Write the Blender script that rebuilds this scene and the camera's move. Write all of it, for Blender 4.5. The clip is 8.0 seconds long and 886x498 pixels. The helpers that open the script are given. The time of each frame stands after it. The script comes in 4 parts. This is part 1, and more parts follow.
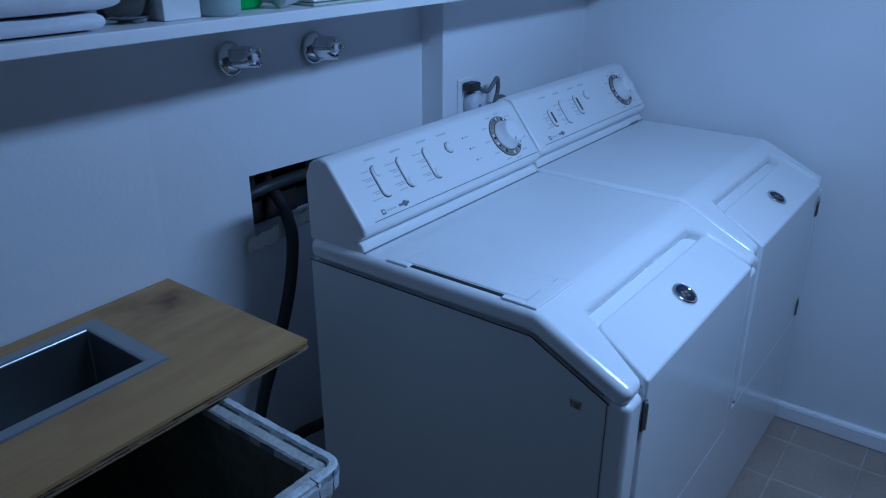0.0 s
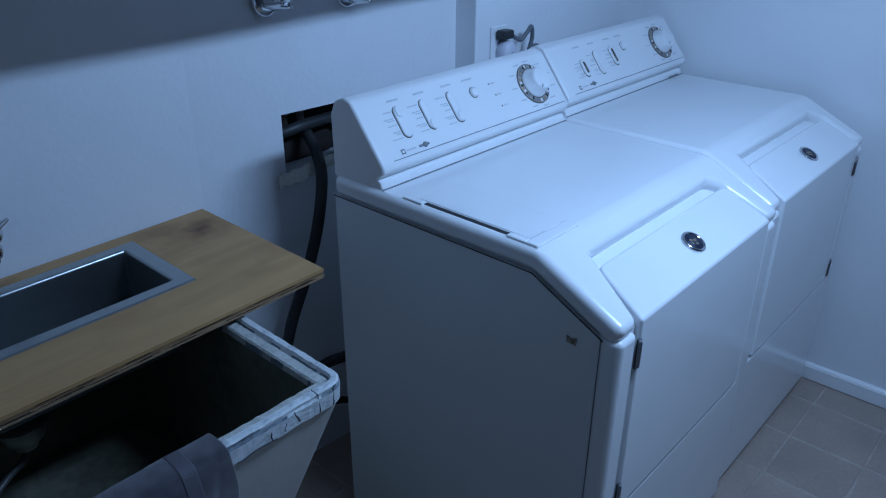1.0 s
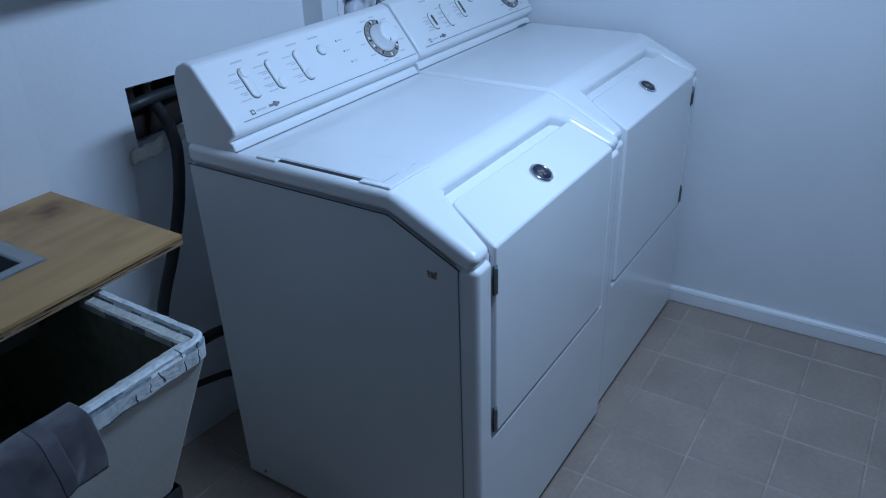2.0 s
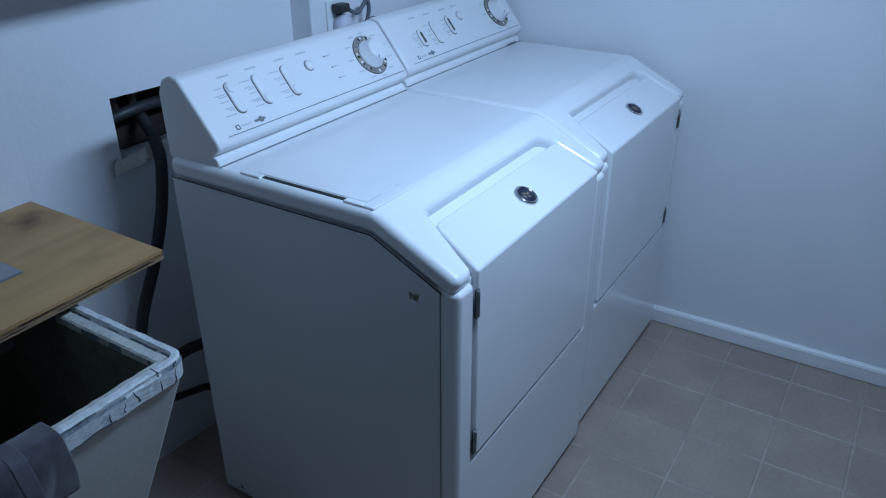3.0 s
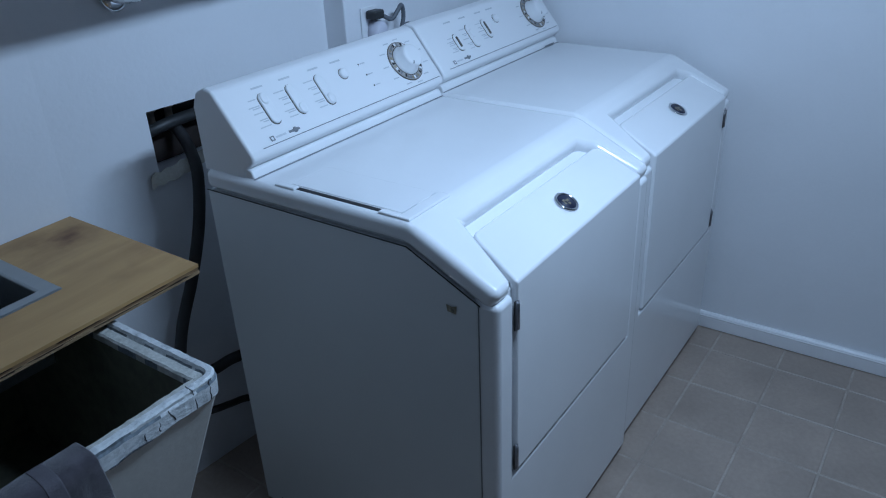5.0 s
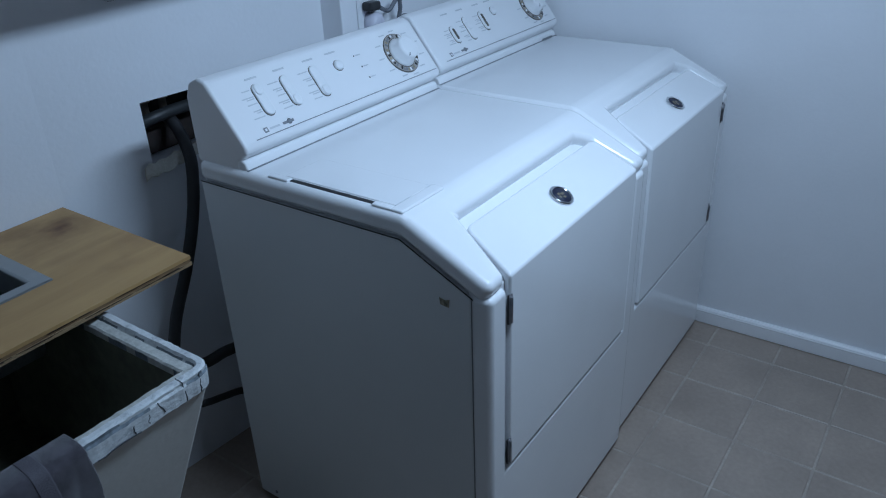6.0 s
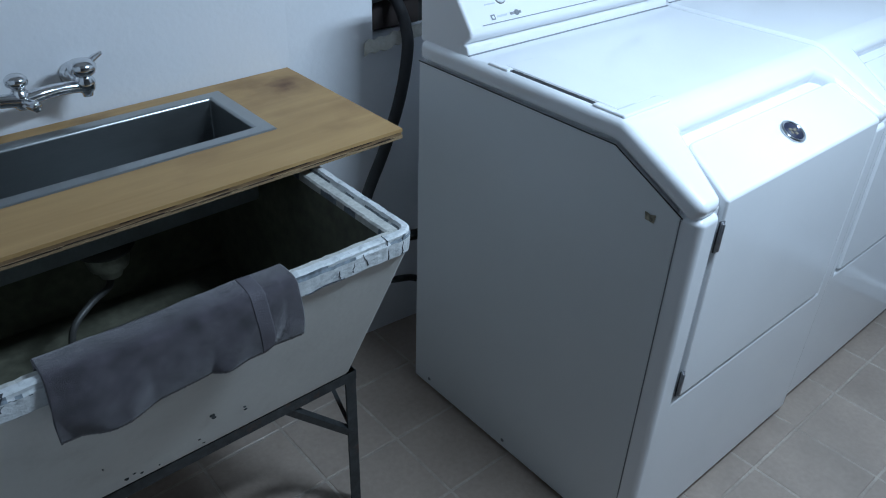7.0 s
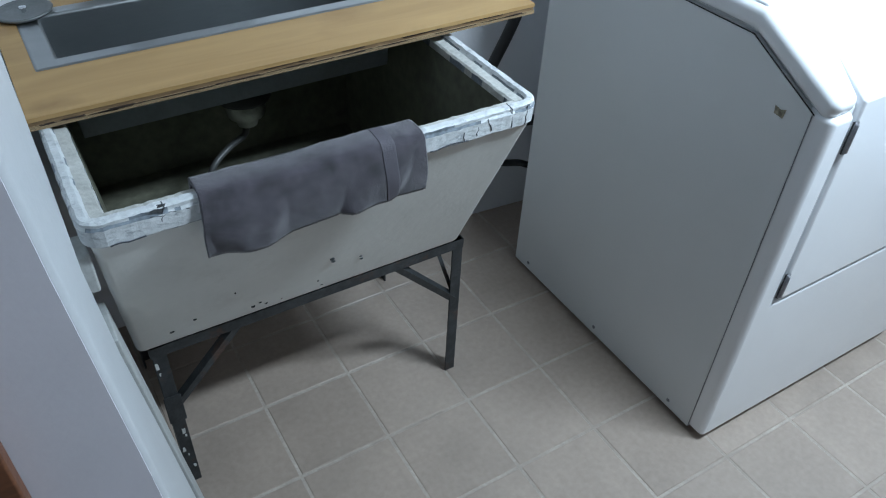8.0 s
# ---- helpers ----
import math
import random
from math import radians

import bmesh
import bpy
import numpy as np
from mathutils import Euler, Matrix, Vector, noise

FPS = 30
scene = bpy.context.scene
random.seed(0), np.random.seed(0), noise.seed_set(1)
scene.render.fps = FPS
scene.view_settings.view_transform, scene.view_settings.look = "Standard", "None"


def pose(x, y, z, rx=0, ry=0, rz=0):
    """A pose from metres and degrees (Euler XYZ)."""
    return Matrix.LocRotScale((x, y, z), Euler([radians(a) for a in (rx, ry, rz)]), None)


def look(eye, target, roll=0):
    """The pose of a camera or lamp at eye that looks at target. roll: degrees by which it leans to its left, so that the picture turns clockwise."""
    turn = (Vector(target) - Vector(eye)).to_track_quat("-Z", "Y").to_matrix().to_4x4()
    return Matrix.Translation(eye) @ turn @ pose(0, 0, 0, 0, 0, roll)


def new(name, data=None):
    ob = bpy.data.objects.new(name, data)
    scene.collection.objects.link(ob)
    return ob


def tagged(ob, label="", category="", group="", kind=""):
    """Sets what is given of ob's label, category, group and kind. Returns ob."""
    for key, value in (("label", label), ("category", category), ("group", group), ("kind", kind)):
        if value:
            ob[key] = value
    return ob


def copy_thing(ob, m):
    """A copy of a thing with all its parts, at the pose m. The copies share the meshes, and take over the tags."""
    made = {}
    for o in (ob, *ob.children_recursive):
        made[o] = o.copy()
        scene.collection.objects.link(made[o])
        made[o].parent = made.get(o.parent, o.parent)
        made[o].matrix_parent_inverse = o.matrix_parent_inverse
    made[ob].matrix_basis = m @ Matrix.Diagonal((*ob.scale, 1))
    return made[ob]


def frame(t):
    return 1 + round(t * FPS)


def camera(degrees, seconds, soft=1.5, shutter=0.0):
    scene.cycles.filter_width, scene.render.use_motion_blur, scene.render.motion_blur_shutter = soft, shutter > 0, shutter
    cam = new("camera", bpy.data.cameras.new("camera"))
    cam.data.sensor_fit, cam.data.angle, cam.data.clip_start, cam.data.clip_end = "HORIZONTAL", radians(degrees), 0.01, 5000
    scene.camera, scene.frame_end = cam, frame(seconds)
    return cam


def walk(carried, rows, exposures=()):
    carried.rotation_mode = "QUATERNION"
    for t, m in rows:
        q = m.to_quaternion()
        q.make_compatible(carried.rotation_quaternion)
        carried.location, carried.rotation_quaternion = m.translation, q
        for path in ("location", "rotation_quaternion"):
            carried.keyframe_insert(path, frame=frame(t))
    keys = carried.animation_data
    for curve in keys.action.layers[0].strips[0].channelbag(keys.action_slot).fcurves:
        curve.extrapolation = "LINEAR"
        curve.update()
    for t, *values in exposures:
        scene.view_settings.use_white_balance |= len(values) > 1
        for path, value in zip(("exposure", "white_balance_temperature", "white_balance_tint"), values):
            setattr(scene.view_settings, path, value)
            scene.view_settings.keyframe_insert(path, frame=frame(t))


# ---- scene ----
cam = camera(60.5, 8.0, 1.1)
PATH = [
    (0, (-0.985, -0.382, 1.544), (0.481, 0.722, 0.748), 0.1),
    (0.5, (-0.966, -0.47, 1.54), (0.432, 0.684, 0.695), 1.8),
    (1, (-0.981, -0.497, 1.533), (0.35, 0.699, 0.638), 0.3),
    (1.5, (-0.977, -0.56, 1.501), (0.473, 0.462, 0.577), -1.4),
    (1.7, (-0.984, -0.581, 1.492), (0.484, 0.397, 0.548), -2.0),
    (2.8, (-0.973, -0.602, 1.509), (0.513, 0.348, 0.566), -1.3),
    (3, (-0.967, -0.591, 1.513), (0.531, 0.354, 0.583), -0.1),
    (3.5, (-0.955, -0.585, 1.507), (0.522, 0.386, 0.572), -1.3),
    (4, (-0.944, -0.578, 1.51), (0.515, 0.426, 0.58), -1.5),
    (4.5, (-0.938, -0.573, 1.512), (0.503, 0.463, 0.59), -2.5),
    (6, (-0.919, -0.581, 1.504), (0.515, 0.451, 0.568), -2.2),
    (6.5, (-0.931, -0.57, 1.489), (0.422, 0.527, 0.504), -0.9),
    (6.8, (-0.944, -0.528, 1.448), (0.277, 0.671, 0.413), 0.6),
    (7, (-1.0, -0.523, 1.434), (0.115, 0.735, 0.358), 2.0),
    (7.2, (-1.005, -0.536, 1.437), (-0.044, 0.792, 0.292), 1.8),
    (7.5, (-1.054, -0.555, 1.433), (-0.225, 0.815, 0.235), 2.2),
    (7.8, (-1.067, -0.559, 1.419), (-0.257, 0.778, 0.172), 2.2),
    (8, (-1.073, -0.566, 1.412), (-0.237, 0.716, 0.125), 3.0),
]
walk(cam, [(t, look(eye, target, roll)) for t, eye, target, roll in PATH],
     [(0.0, -0.7, 4200, 16), (0.6, -0.55, 4250, 15), (1.0, -0.3, 4400, 14), (1.5, -0.12, 4600, 14), (3.0, -0.1, 4750, 13), (4.5, -0.1, 4850, 13),
      (6.0, -0.13, 5050, 12), (6.5, 0.1, 5200, 12), (7.0, 0.64, 5360, 11), (7.5, 1.29, 5640, 11), (8.0, 1.46, 5740, 11)])

# ---- light ----
world = bpy.data.worlds.new("world")
scene.world = world
world.use_nodes = True
world.node_tree.nodes["Background"].inputs[0].default_value = (0.6, 0.7, 0.9, 1)
world.node_tree.nodes["Background"].inputs[1].default_value = 0.005
LAMP = (0.27, -0.45, 1.95)
tube_light = bpy.data.lights.new("tube_light", "AREA")
tube_light.shape, tube_light.size, tube_light.size_y = "RECTANGLE", 0.6, 0.12
tube_light.energy, tube_light.color = 13.6, (0.86, 1.0, 1.04)
TILT = Matrix.Translation(LAMP) @ Matrix.Rotation(radians(18), 4, "X")
new("tube_light", tube_light).matrix_basis = TILT


# ---- materials ----
def tint(c, k):
    return tuple(min(1, v * k) for v in c[:3]) + (1,)


def paint(name, colour, rough=0.5, metal=0.0, grain=0.12, scale=18.0, fine=140.0, bump=0.15, dirt=None, dirt_scale=3.0, dirt_amount=0.5, coat=0.0, piece=0.0, stretch=(1, 1, 1), emit=0.0, dirt_from=0.56, placed=False, sheen=0.0):
    """A surface with variation at two scales, optional stains, and a fine relief."""
    m = bpy.data.materials.new(name)
    m.use_nodes = True
    nt = m.node_tree
    n, l = nt.nodes, nt.links
    b = n["Principled BSDF"]
    b.inputs["Metallic"].default_value = metal
    b.inputs["Coat Weight"].default_value = coat
    tc = n.new("ShaderNodeTexCoord")
    mp = n.new("ShaderNodeMapping")
    mp.inputs["Scale"].default_value = stretch
    if placed:
        l.new(n.new("ShaderNodeNewGeometry").outputs["Position"], mp.inputs["Vector"])
    else:
        l.new(tc.outputs["Object"], mp.inputs["Vector"])
    b.inputs["Sheen Weight"].default_value, b.inputs["Sheen Roughness"].default_value = sheen, 0.4
    big = n.new("ShaderNodeTexNoise")
    big.inputs["Scale"].default_value, big.inputs["Detail"].default_value = scale, 5
    small = n.new("ShaderNodeTexNoise")
    small.inputs["Scale"].default_value, small.inputs["Detail"].default_value = fine, 4
    l.new(mp.outputs[0], big.inputs["Vector"])
    l.new(mp.outputs[0], small.inputs["Vector"])
    r = n.new("ShaderNodeMapRange")
    r.inputs["From Min"].default_value, r.inputs["From Max"].default_value = 0.3, 0.7
    l.new(big.outputs["Fac"], r.inputs["Value"])
    mix = n.new("ShaderNodeMix")
    mix.data_type = "RGBA"
    mix.inputs["A"].default_value, mix.inputs["B"].default_value = tint(colour, 1 - grain), tint(colour, 1 + grain * 0.6)
    l.new(r.outputs[0], mix.inputs["Factor"])
    out = mix.outputs["Result"]
    mix2 = n.new("ShaderNodeMix")
    mix2.data_type, mix2.blend_type = "RGBA", "OVERLAY"
    mix2.inputs["Factor"].default_value = min(1, grain * 1.5)
    l.new(out, mix2.inputs["A"])
    l.new(small.outputs["Fac"], mix2.inputs["B"])
    out = mix2.outputs["Result"]
    if dirt:
        d = n.new("ShaderNodeTexNoise")
        d.inputs["Scale"].default_value, d.inputs["Detail"].default_value, d.inputs["Roughness"].default_value = dirt_scale, 8, 0.7
        l.new(mp.outputs[0], d.inputs["Vector"])
        dr = n.new("ShaderNodeMapRange")
        dr.inputs["From Min"].default_value, dr.inputs["From Max"].default_value, dr.inputs["To Max"].default_value = dirt_from, dirt_from + 0.16, dirt_amount
        l.new(d.outputs["Fac"], dr.inputs["Value"])
        mix3 = n.new("ShaderNodeMix")
        mix3.data_type = "RGBA"
        mix3.inputs["B"].default_value = (*dirt, 1)
        l.new(dr.outputs[0], mix3.inputs["Factor"])
        l.new(out, mix3.inputs["A"])
        out = mix3.outputs["Result"]
    if piece:
        oi = n.new("ShaderNodeObjectInfo")
        hs = n.new("ShaderNodeHueSaturation")
        pr = n.new("ShaderNodeMapRange")
        pr.inputs["To Min"].default_value, pr.inputs["To Max"].default_value = 1 - piece, 1 + piece
        l.new(oi.outputs["Random"], pr.inputs["Value"])
        l.new(pr.outputs[0], hs.inputs["Value"])
        l.new(out, hs.inputs["Color"])
        out = hs.outputs[0]
    l.new(out, b.inputs["Base Color"])
    rr = n.new("ShaderNodeMapRange")
    rr.inputs["To Min"].default_value, rr.inputs["To Max"].default_value = max(0.02, rough * 0.8), min(1, rough * 1.2)
    l.new(small.outputs["Fac"], rr.inputs["Value"])
    l.new(rr.outputs[0], b.inputs["Roughness"])
    if bump:
        bp = n.new("ShaderNodeBump")
        bp.inputs["Strength"].default_value, bp.inputs["Distance"].default_value = bump, 0.002
        l.new(small.outputs["Fac"], bp.inputs["Height"])
        l.new(bp.outputs[0], b.inputs["Normal"])
    if emit:
        b.inputs["Emission Color"].default_value, b.inputs["Emission Strength"].default_value = (*colour, 1), emit
    return m


def clear(name, colour, rough=0.08):
    m = bpy.data.materials.new(name)
    m.use_nodes = True
    b = m.node_tree.nodes["Principled BSDF"]
    b.inputs["Base Color"].default_value, b.inputs["Roughness"].default_value = (*colour, 1), rough
    b.inputs["Transmission Weight"].default_value, b.inputs["IOR"].default_value = 1.0, 1.4
    return m


WALL = paint("wall_paint", (0.78, 0.79, 0.82), 0.55, grain=0.03, scale=4, fine=90, bump=0.25, dirt=(0.6, 0.6, 0.6), dirt_scale=2.2, dirt_amount=0.12)
DIMWALL = paint("bounce_dimming_grey", (0.2, 0.2, 0.2), 0.8, grain=0.1, scale=4, fine=60, bump=0.4)
CEIL = paint("ceiling_paint", (0.55, 0.55, 0.55), 0.7, grain=0.03, scale=4, fine=60, bump=0.2)
TRIM = paint("trim_paint", (0.8, 0.8, 0.82), 0.4, grain=0.03, scale=9, fine=80, bump=0.1)
ENAMEL = paint("white_enamel", (0.82, 0.83, 0.85), 0.2, grain=0.02, scale=5, fine=260, bump=0.015, coat=0.3)
PLASTIC = paint("white_plastic", (0.8, 0.81, 0.83), 0.32, grain=0.015, scale=6, fine=300, bump=0.03)
SIDE = paint("painted_steel", (0.71, 0.725, 0.73), 0.42, grain=0.025, scale=4, fine=320, bump=0.06)
SEAM = paint("seam_black", (0.02, 0.02, 0.022), 0.7, grain=0.2)
GREY = paint("grey_print", (0.2, 0.21, 0.23), 0.5, grain=0.1)
PALE = paint("pale_print", (0.58, 0.6, 0.63), 0.5, grain=0.1)
CHROME = paint("chrome", (0.72, 0.73, 0.75), 0.12, 1.0, grain=0.1, scale=30, bump=0.03)
STEEL = paint("stainless_steel", (0.4, 0.415, 0.42), 0.34, 1.0, grain=0.04, scale=7, fine=40, bump=0.0, stretch=(1, 5, 5))
BADGE = paint("badge_navy", (0.015, 0.018, 0.045), 0.5, grain=0.2)
BRONZE = paint("bronze_grey", (0.13, 0.115, 0.1), 0.4, 0.3, grain=0.2)
DIALGREY = paint("dial_grey", (0.36, 0.34, 0.32), 0.4, grain=0.15)
GOLD = paint("badge_gold", (0.35, 0.3, 0.2), 0.35, 0.6, grain=0.2)
IRON = paint("dark_iron", (0.045, 0.048, 0.05), 0.55, 0.3, grain=0.35, scale=40, bump=0.4, dirt=(0.16, 0.07, 0.035), dirt_scale=14, dirt_amount=0.6)
TUB = paint("painted_concrete", (0.74, 0.735, 0.7), 0.65, grain=0.06, scale=7, fine=70, bump=0.25, dirt=(0.45, 0.43, 0.38), dirt_scale=6, dirt_amount=0.3)
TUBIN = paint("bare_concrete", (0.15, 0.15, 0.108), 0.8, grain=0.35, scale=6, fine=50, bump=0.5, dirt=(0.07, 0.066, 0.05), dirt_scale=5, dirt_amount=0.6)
RIM = paint("chipped_rim_paint", (0.62, 0.64, 0.65), 0.65, grain=0.14, scale=30, fine=120, bump=1.0, dirt=(0.13, 0.15, 0.18), dirt_scale=55, dirt_amount=0.8, stretch=(0.7, 0.8, 1.3), dirt_from=0.55)
TOWEL = paint("grey_terry", (0.074, 0.066, 0.08), 0.95, grain=0.5, scale=34, fine=1100, bump=0.8, sheen=0.45)
WHITECLOTH = paint("white_cloth", (0.75, 0.75, 0.8), 0.95, grain=0.08, scale=12, fine=500, bump=0.25)
SLATE = paint("flaked_slate", (0.2, 0.23, 0.26), 0.8, grain=0.4, scale=60)
RUBBER = paint("black_rubber", (0.02, 0.02, 0.022), 0.5, grain=0.2, bump=0.1)
HOSEGREY = paint("grey_hose", (0.026, 0.028, 0.03), 0.5, grain=0.2, bump=0.1)
CORD = paint("grey_cord", (0.13, 0.14, 0.16), 0.5, grain=0.1)
PLUG = paint("plug_white", (0.62, 0.62, 0.7), 0.4, grain=0.05)
HOLE = paint("cavity_shade_black", (0.015, 0.014, 0.013), 0.9, grain=0.4)
BRICKRED = paint("cavity_timber", (0.02, 0.013, 0.011), 0.9, grain=0.4, scale=30)
BRASS = paint("valve_brass", (0.35, 0.3, 0.25), 0.35, 0.9, grain=0.2)
GYPSUM = paint("torn_plaster", (0.6, 0.58, 0.52), 0.9, grain=0.2, bump=0.8)
PVC = paint("grey_pvc", (0.07, 0.07, 0.068), 0.45, grain=0.1)
GREEN = paint("green_plastic", (0.04, 0.42, 0.06), 0.35, grain=0.08)
CUP = clear("clear_plastic", (0.8, 0.92, 0.92), 0.35)
CUP.node_tree.nodes["Principled BSDF"].inputs["Transmission Weight"].default_value = 0.55
HINGE = paint("hinge_metal", (0.3, 0.3, 0.32), 0.35, 0.9, grain=0.2)
STUBPAINT = paint("grey_white_paint", (0.56, 0.575, 0.59), 0.5, grain=0.05, scale=6, fine=90, bump=0.25, dirt=(0.4, 0.4, 0.4), dirt_scale=3, dirt_amount=0.25)
LILAC = paint("end_face_light_tone", (0.74, 0.72, 0.78), 0.5, grain=0.04, scale=5, fine=120, bump=0.08)
GLASS = clear("jar_glass", (0.8, 0.86, 0.86), 0.05)
BROWN = paint("jar_contents", (0.2, 0.17, 0.15), 0.8, grain=0.5, scale=60)
CARD = paint("white_card", (0.72, 0.73, 0.74), 0.6, grain=0.05)
GROUT = paint("grout", (0.42, 0.365, 0.315), 0.85, grain=0.15, scale=20, fine=160, bump=0.5, dirt=(0.3, 0.255, 0.215), dirt_scale=4.5, dirt_amount=0.85, dirt_from=0.47)
TILE = paint("floor_tile", (0.35, 0.287, 0.238), 0.4, grain=0.12, scale=5, fine=75, bump=0.5, dirt=(0.26, 0.218, 0.182), dirt_scale=2.2, dirt_amount=0.4, piece=0.05, placed=True, dirt_from=0.5)
WOODBROWN = paint("brown_wood", (0.16, 0.06, 0.025), 0.5, grain=0.3, stretch=(1, 1, 8))
BULB = paint("lamp_glass", (0.9, 0.9, 0.88), 0.4, emit=6.0)


def plywood(name):
    """Rotary-cut veneer: long streaks, a dark knot, stains."""
    m = bpy.data.materials.new(name)
    m.use_nodes = True
    nt = m.node_tree
    n, l = nt.nodes, nt.links
    b = n["Principled BSDF"]
    tc = n.new("ShaderNodeTexCoord")
    mp = n.new("ShaderNodeMapping")
    mp.inputs["Scale"].default_value = (1.5, 12, 12)
    l.new(tc.outputs["Object"], mp.inputs["Vector"])
    w = n.new("ShaderNodeTexNoise")
    w.inputs["Scale"].default_value, w.inputs["Detail"].default_value, w.inputs["Distortion"].default_value = 2.2, 7, 1.2
    l.new(mp.outputs[0], w.inputs["Vector"])
    cr = n.new("ShaderNodeValToRGB")
    cr.color_ramp.elements[0].position, cr.color_ramp.elements[0].color = 0.25, (0.36, 0.22, 0.085, 1)
    cr.color_ramp.elements[1].position, cr.color_ramp.elements[1].color = 0.75, (0.47, 0.305, 0.125, 1)
    l.new(w.outputs["Fac"], cr.inputs["Fac"])
    st = n.new("ShaderNodeTexNoise")
    st.inputs["Scale"].default_value, st.inputs["Detail"].default_value = 5.5, 7
    l.new(tc.outputs["Object"], st.inputs["Vector"])
    sr = n.new("ShaderNodeMapRange")
    sr.inputs["From Min"].default_value, sr.inputs["From Max"].default_value, sr.inputs["To Max"].default_value = 0.54, 0.75, 0.45
    l.new(st.outputs["Fac"], sr.inputs["Value"])
    mx = n.new("ShaderNodeMix")
    mx.data_type = "RGBA"
    mx.inputs["B"].default_value = (0.2, 0.1, 0.045, 1)
    l.new(sr.outputs[0], mx.inputs["Factor"])
    l.new(cr.outputs[0], mx.inputs["A"])
    out = mx.outputs["Result"]
    for kx, ky, kr, amount in ((-0.235, 0.865, 0.03, 0.95), (-0.25, 0.84, 0.045, 0.6), (-0.225, 0.885, 0.05, 0.6), (-0.25, 0.855, 0.11, 0.42), (-0.31, 0.925, 0.08, 0.4), (-1.03, 0.56, 0.05, 0.4), (-0.62, 0.925, 0.05, 0.5), (-0.83, 0.925, 0.06, 0.75), (-0.9, 0.925, 0.12, 0.4), (-0.28, 0.62, 0.05, 0.2)):
        sp = n.new("ShaderNodeMapping")
        sp.vector_type = "POINT"
        sp.inputs["Location"].default_value = (-kx / kr, -ky / (kr * 0.6), 0)
        sp.inputs["Scale"].default_value = (1 / kr, 1 / (kr * 0.6), 0)
        nn = n.new("ShaderNodeTexNoise")
        nn.inputs["Scale"].default_value = 35
        l.new(tc.outputs["Object"], nn.inputs["Vector"])
        l.new(tc.outputs["Object"], sp.inputs["Vector"])
        ln = n.new("ShaderNodeVectorMath")
        ln.operation = "LENGTH"
        l.new(sp.outputs[0], ln.inputs[0])
        ad = n.new("ShaderNodeMath")
        ad.operation = "ADD"
        l.new(ln.outputs["Value"], ad.inputs[0])
        l.new(nn.outputs["Fac"], ad.inputs[1])
        fr = n.new("ShaderNodeMapRange")
        fr.inputs["From Min"].default_value, fr.inputs["From Max"].default_value = 1.45, 0.55
        fr.inputs["To Min"].default_value, fr.inputs["To Max"].default_value = 0, amount
        l.new(ad.outputs[0], fr.inputs["Value"])
        km = n.new("ShaderNodeMix")
        km.data_type = "RGBA"
        km.inputs["B"].default_value = (0.115, 0.045, 0.014, 1)
        l.new(fr.outputs[0], km.inputs["Factor"])
        l.new(out, km.inputs["A"])
        out = km.outputs["Result"]
    l.new(out, b.inputs["Base Color"])
    b.inputs["Roughness"].default_value = 0.55
    bp = n.new("ShaderNodeBump")
    bp.inputs["Strength"].default_value, bp.inputs["Distance"].default_value = 0.2, 0.002
    l.new(w.outputs["Fac"], bp.inputs["Height"])
    l.new(bp.outputs[0], b.inputs["Normal"])
    return m


PLY = plywood("plywood_face")
PLYEDGE = paint("plywood_edge", (0.33, 0.23, 0.12), 0.7, grain=0.3, scale=20, bump=0.6, stretch=(1, 3, 30), dirt=(0.05, 0.03, 0.02), dirt_scale=9, dirt_amount=0.7)


# ---- shape helpers ----
def finish(name, bm, material, parent=None, label="", bevel=0.0, segments=3, angle=30, thick=0.0, smooth=True, extra=()):
    bmesh.ops.recalc_face_normals(bm, faces=bm.faces[:]) if not thick else None
    me = bpy.data.meshes.new(name)
    bm.to_mesh(me)
    bm.free()
    me.materials.append(material)
    for mat in extra:
        me.materials.append(mat)
    if smooth:
        me.polygons.foreach_set("use_smooth", [True] * len(me.polygons))
    ob = new(name, me)
    if thick:
        so = ob.modifiers.new("solid", "SOLIDIFY")
        so.thickness, so.offset = thick, -1
    if bevel:
        be = ob.modifiers.new("round", "BEVEL")
        be.width, be.segments, be.limit_method, be.angle_limit = bevel, segments, "ANGLE", radians(angle)
    if smooth and (bevel or thick):
        wn = ob.modifiers.new("normals", "WEIGHTED_NORMAL")
        wn.keep_sharp = True
    if parent:
        ob.parent = parent
    if label:
        ob["label"] = label
    return ob


def part(name, bm, material, parent, label="", **kw):
    return finish(name, bm, material, parent, label, **kw)


def thing(name, label, category, group="", at=(0, 0, 0)):
    e = new(name)
    e.empty_display_size = 0.05
    e.location = at
    return tagged(e, label, category, group)


def add_box(bm, x0, x1, y0, y1, z0, z1):
    v = [bm.verts.new(p) for p in ((x0, y0, z0), (x1, y0, z0), (x1, y1, z0), (x0, y1, z0), (x0, y0, z1), (x1, y0, z1), (x1, y1, z1), (x0, y1, z1))]
    for f in ((3, 2, 1, 0), (4, 5, 6, 7), (0, 1, 5, 4), (1, 2, 6, 5), (2, 3, 7, 6), (3, 0, 4, 7)):
        bm.faces.new([v[i] for i in f])
    return v


def box(*a):
    bm = bmesh.new()
    add_box(bm, *a)
    return bm


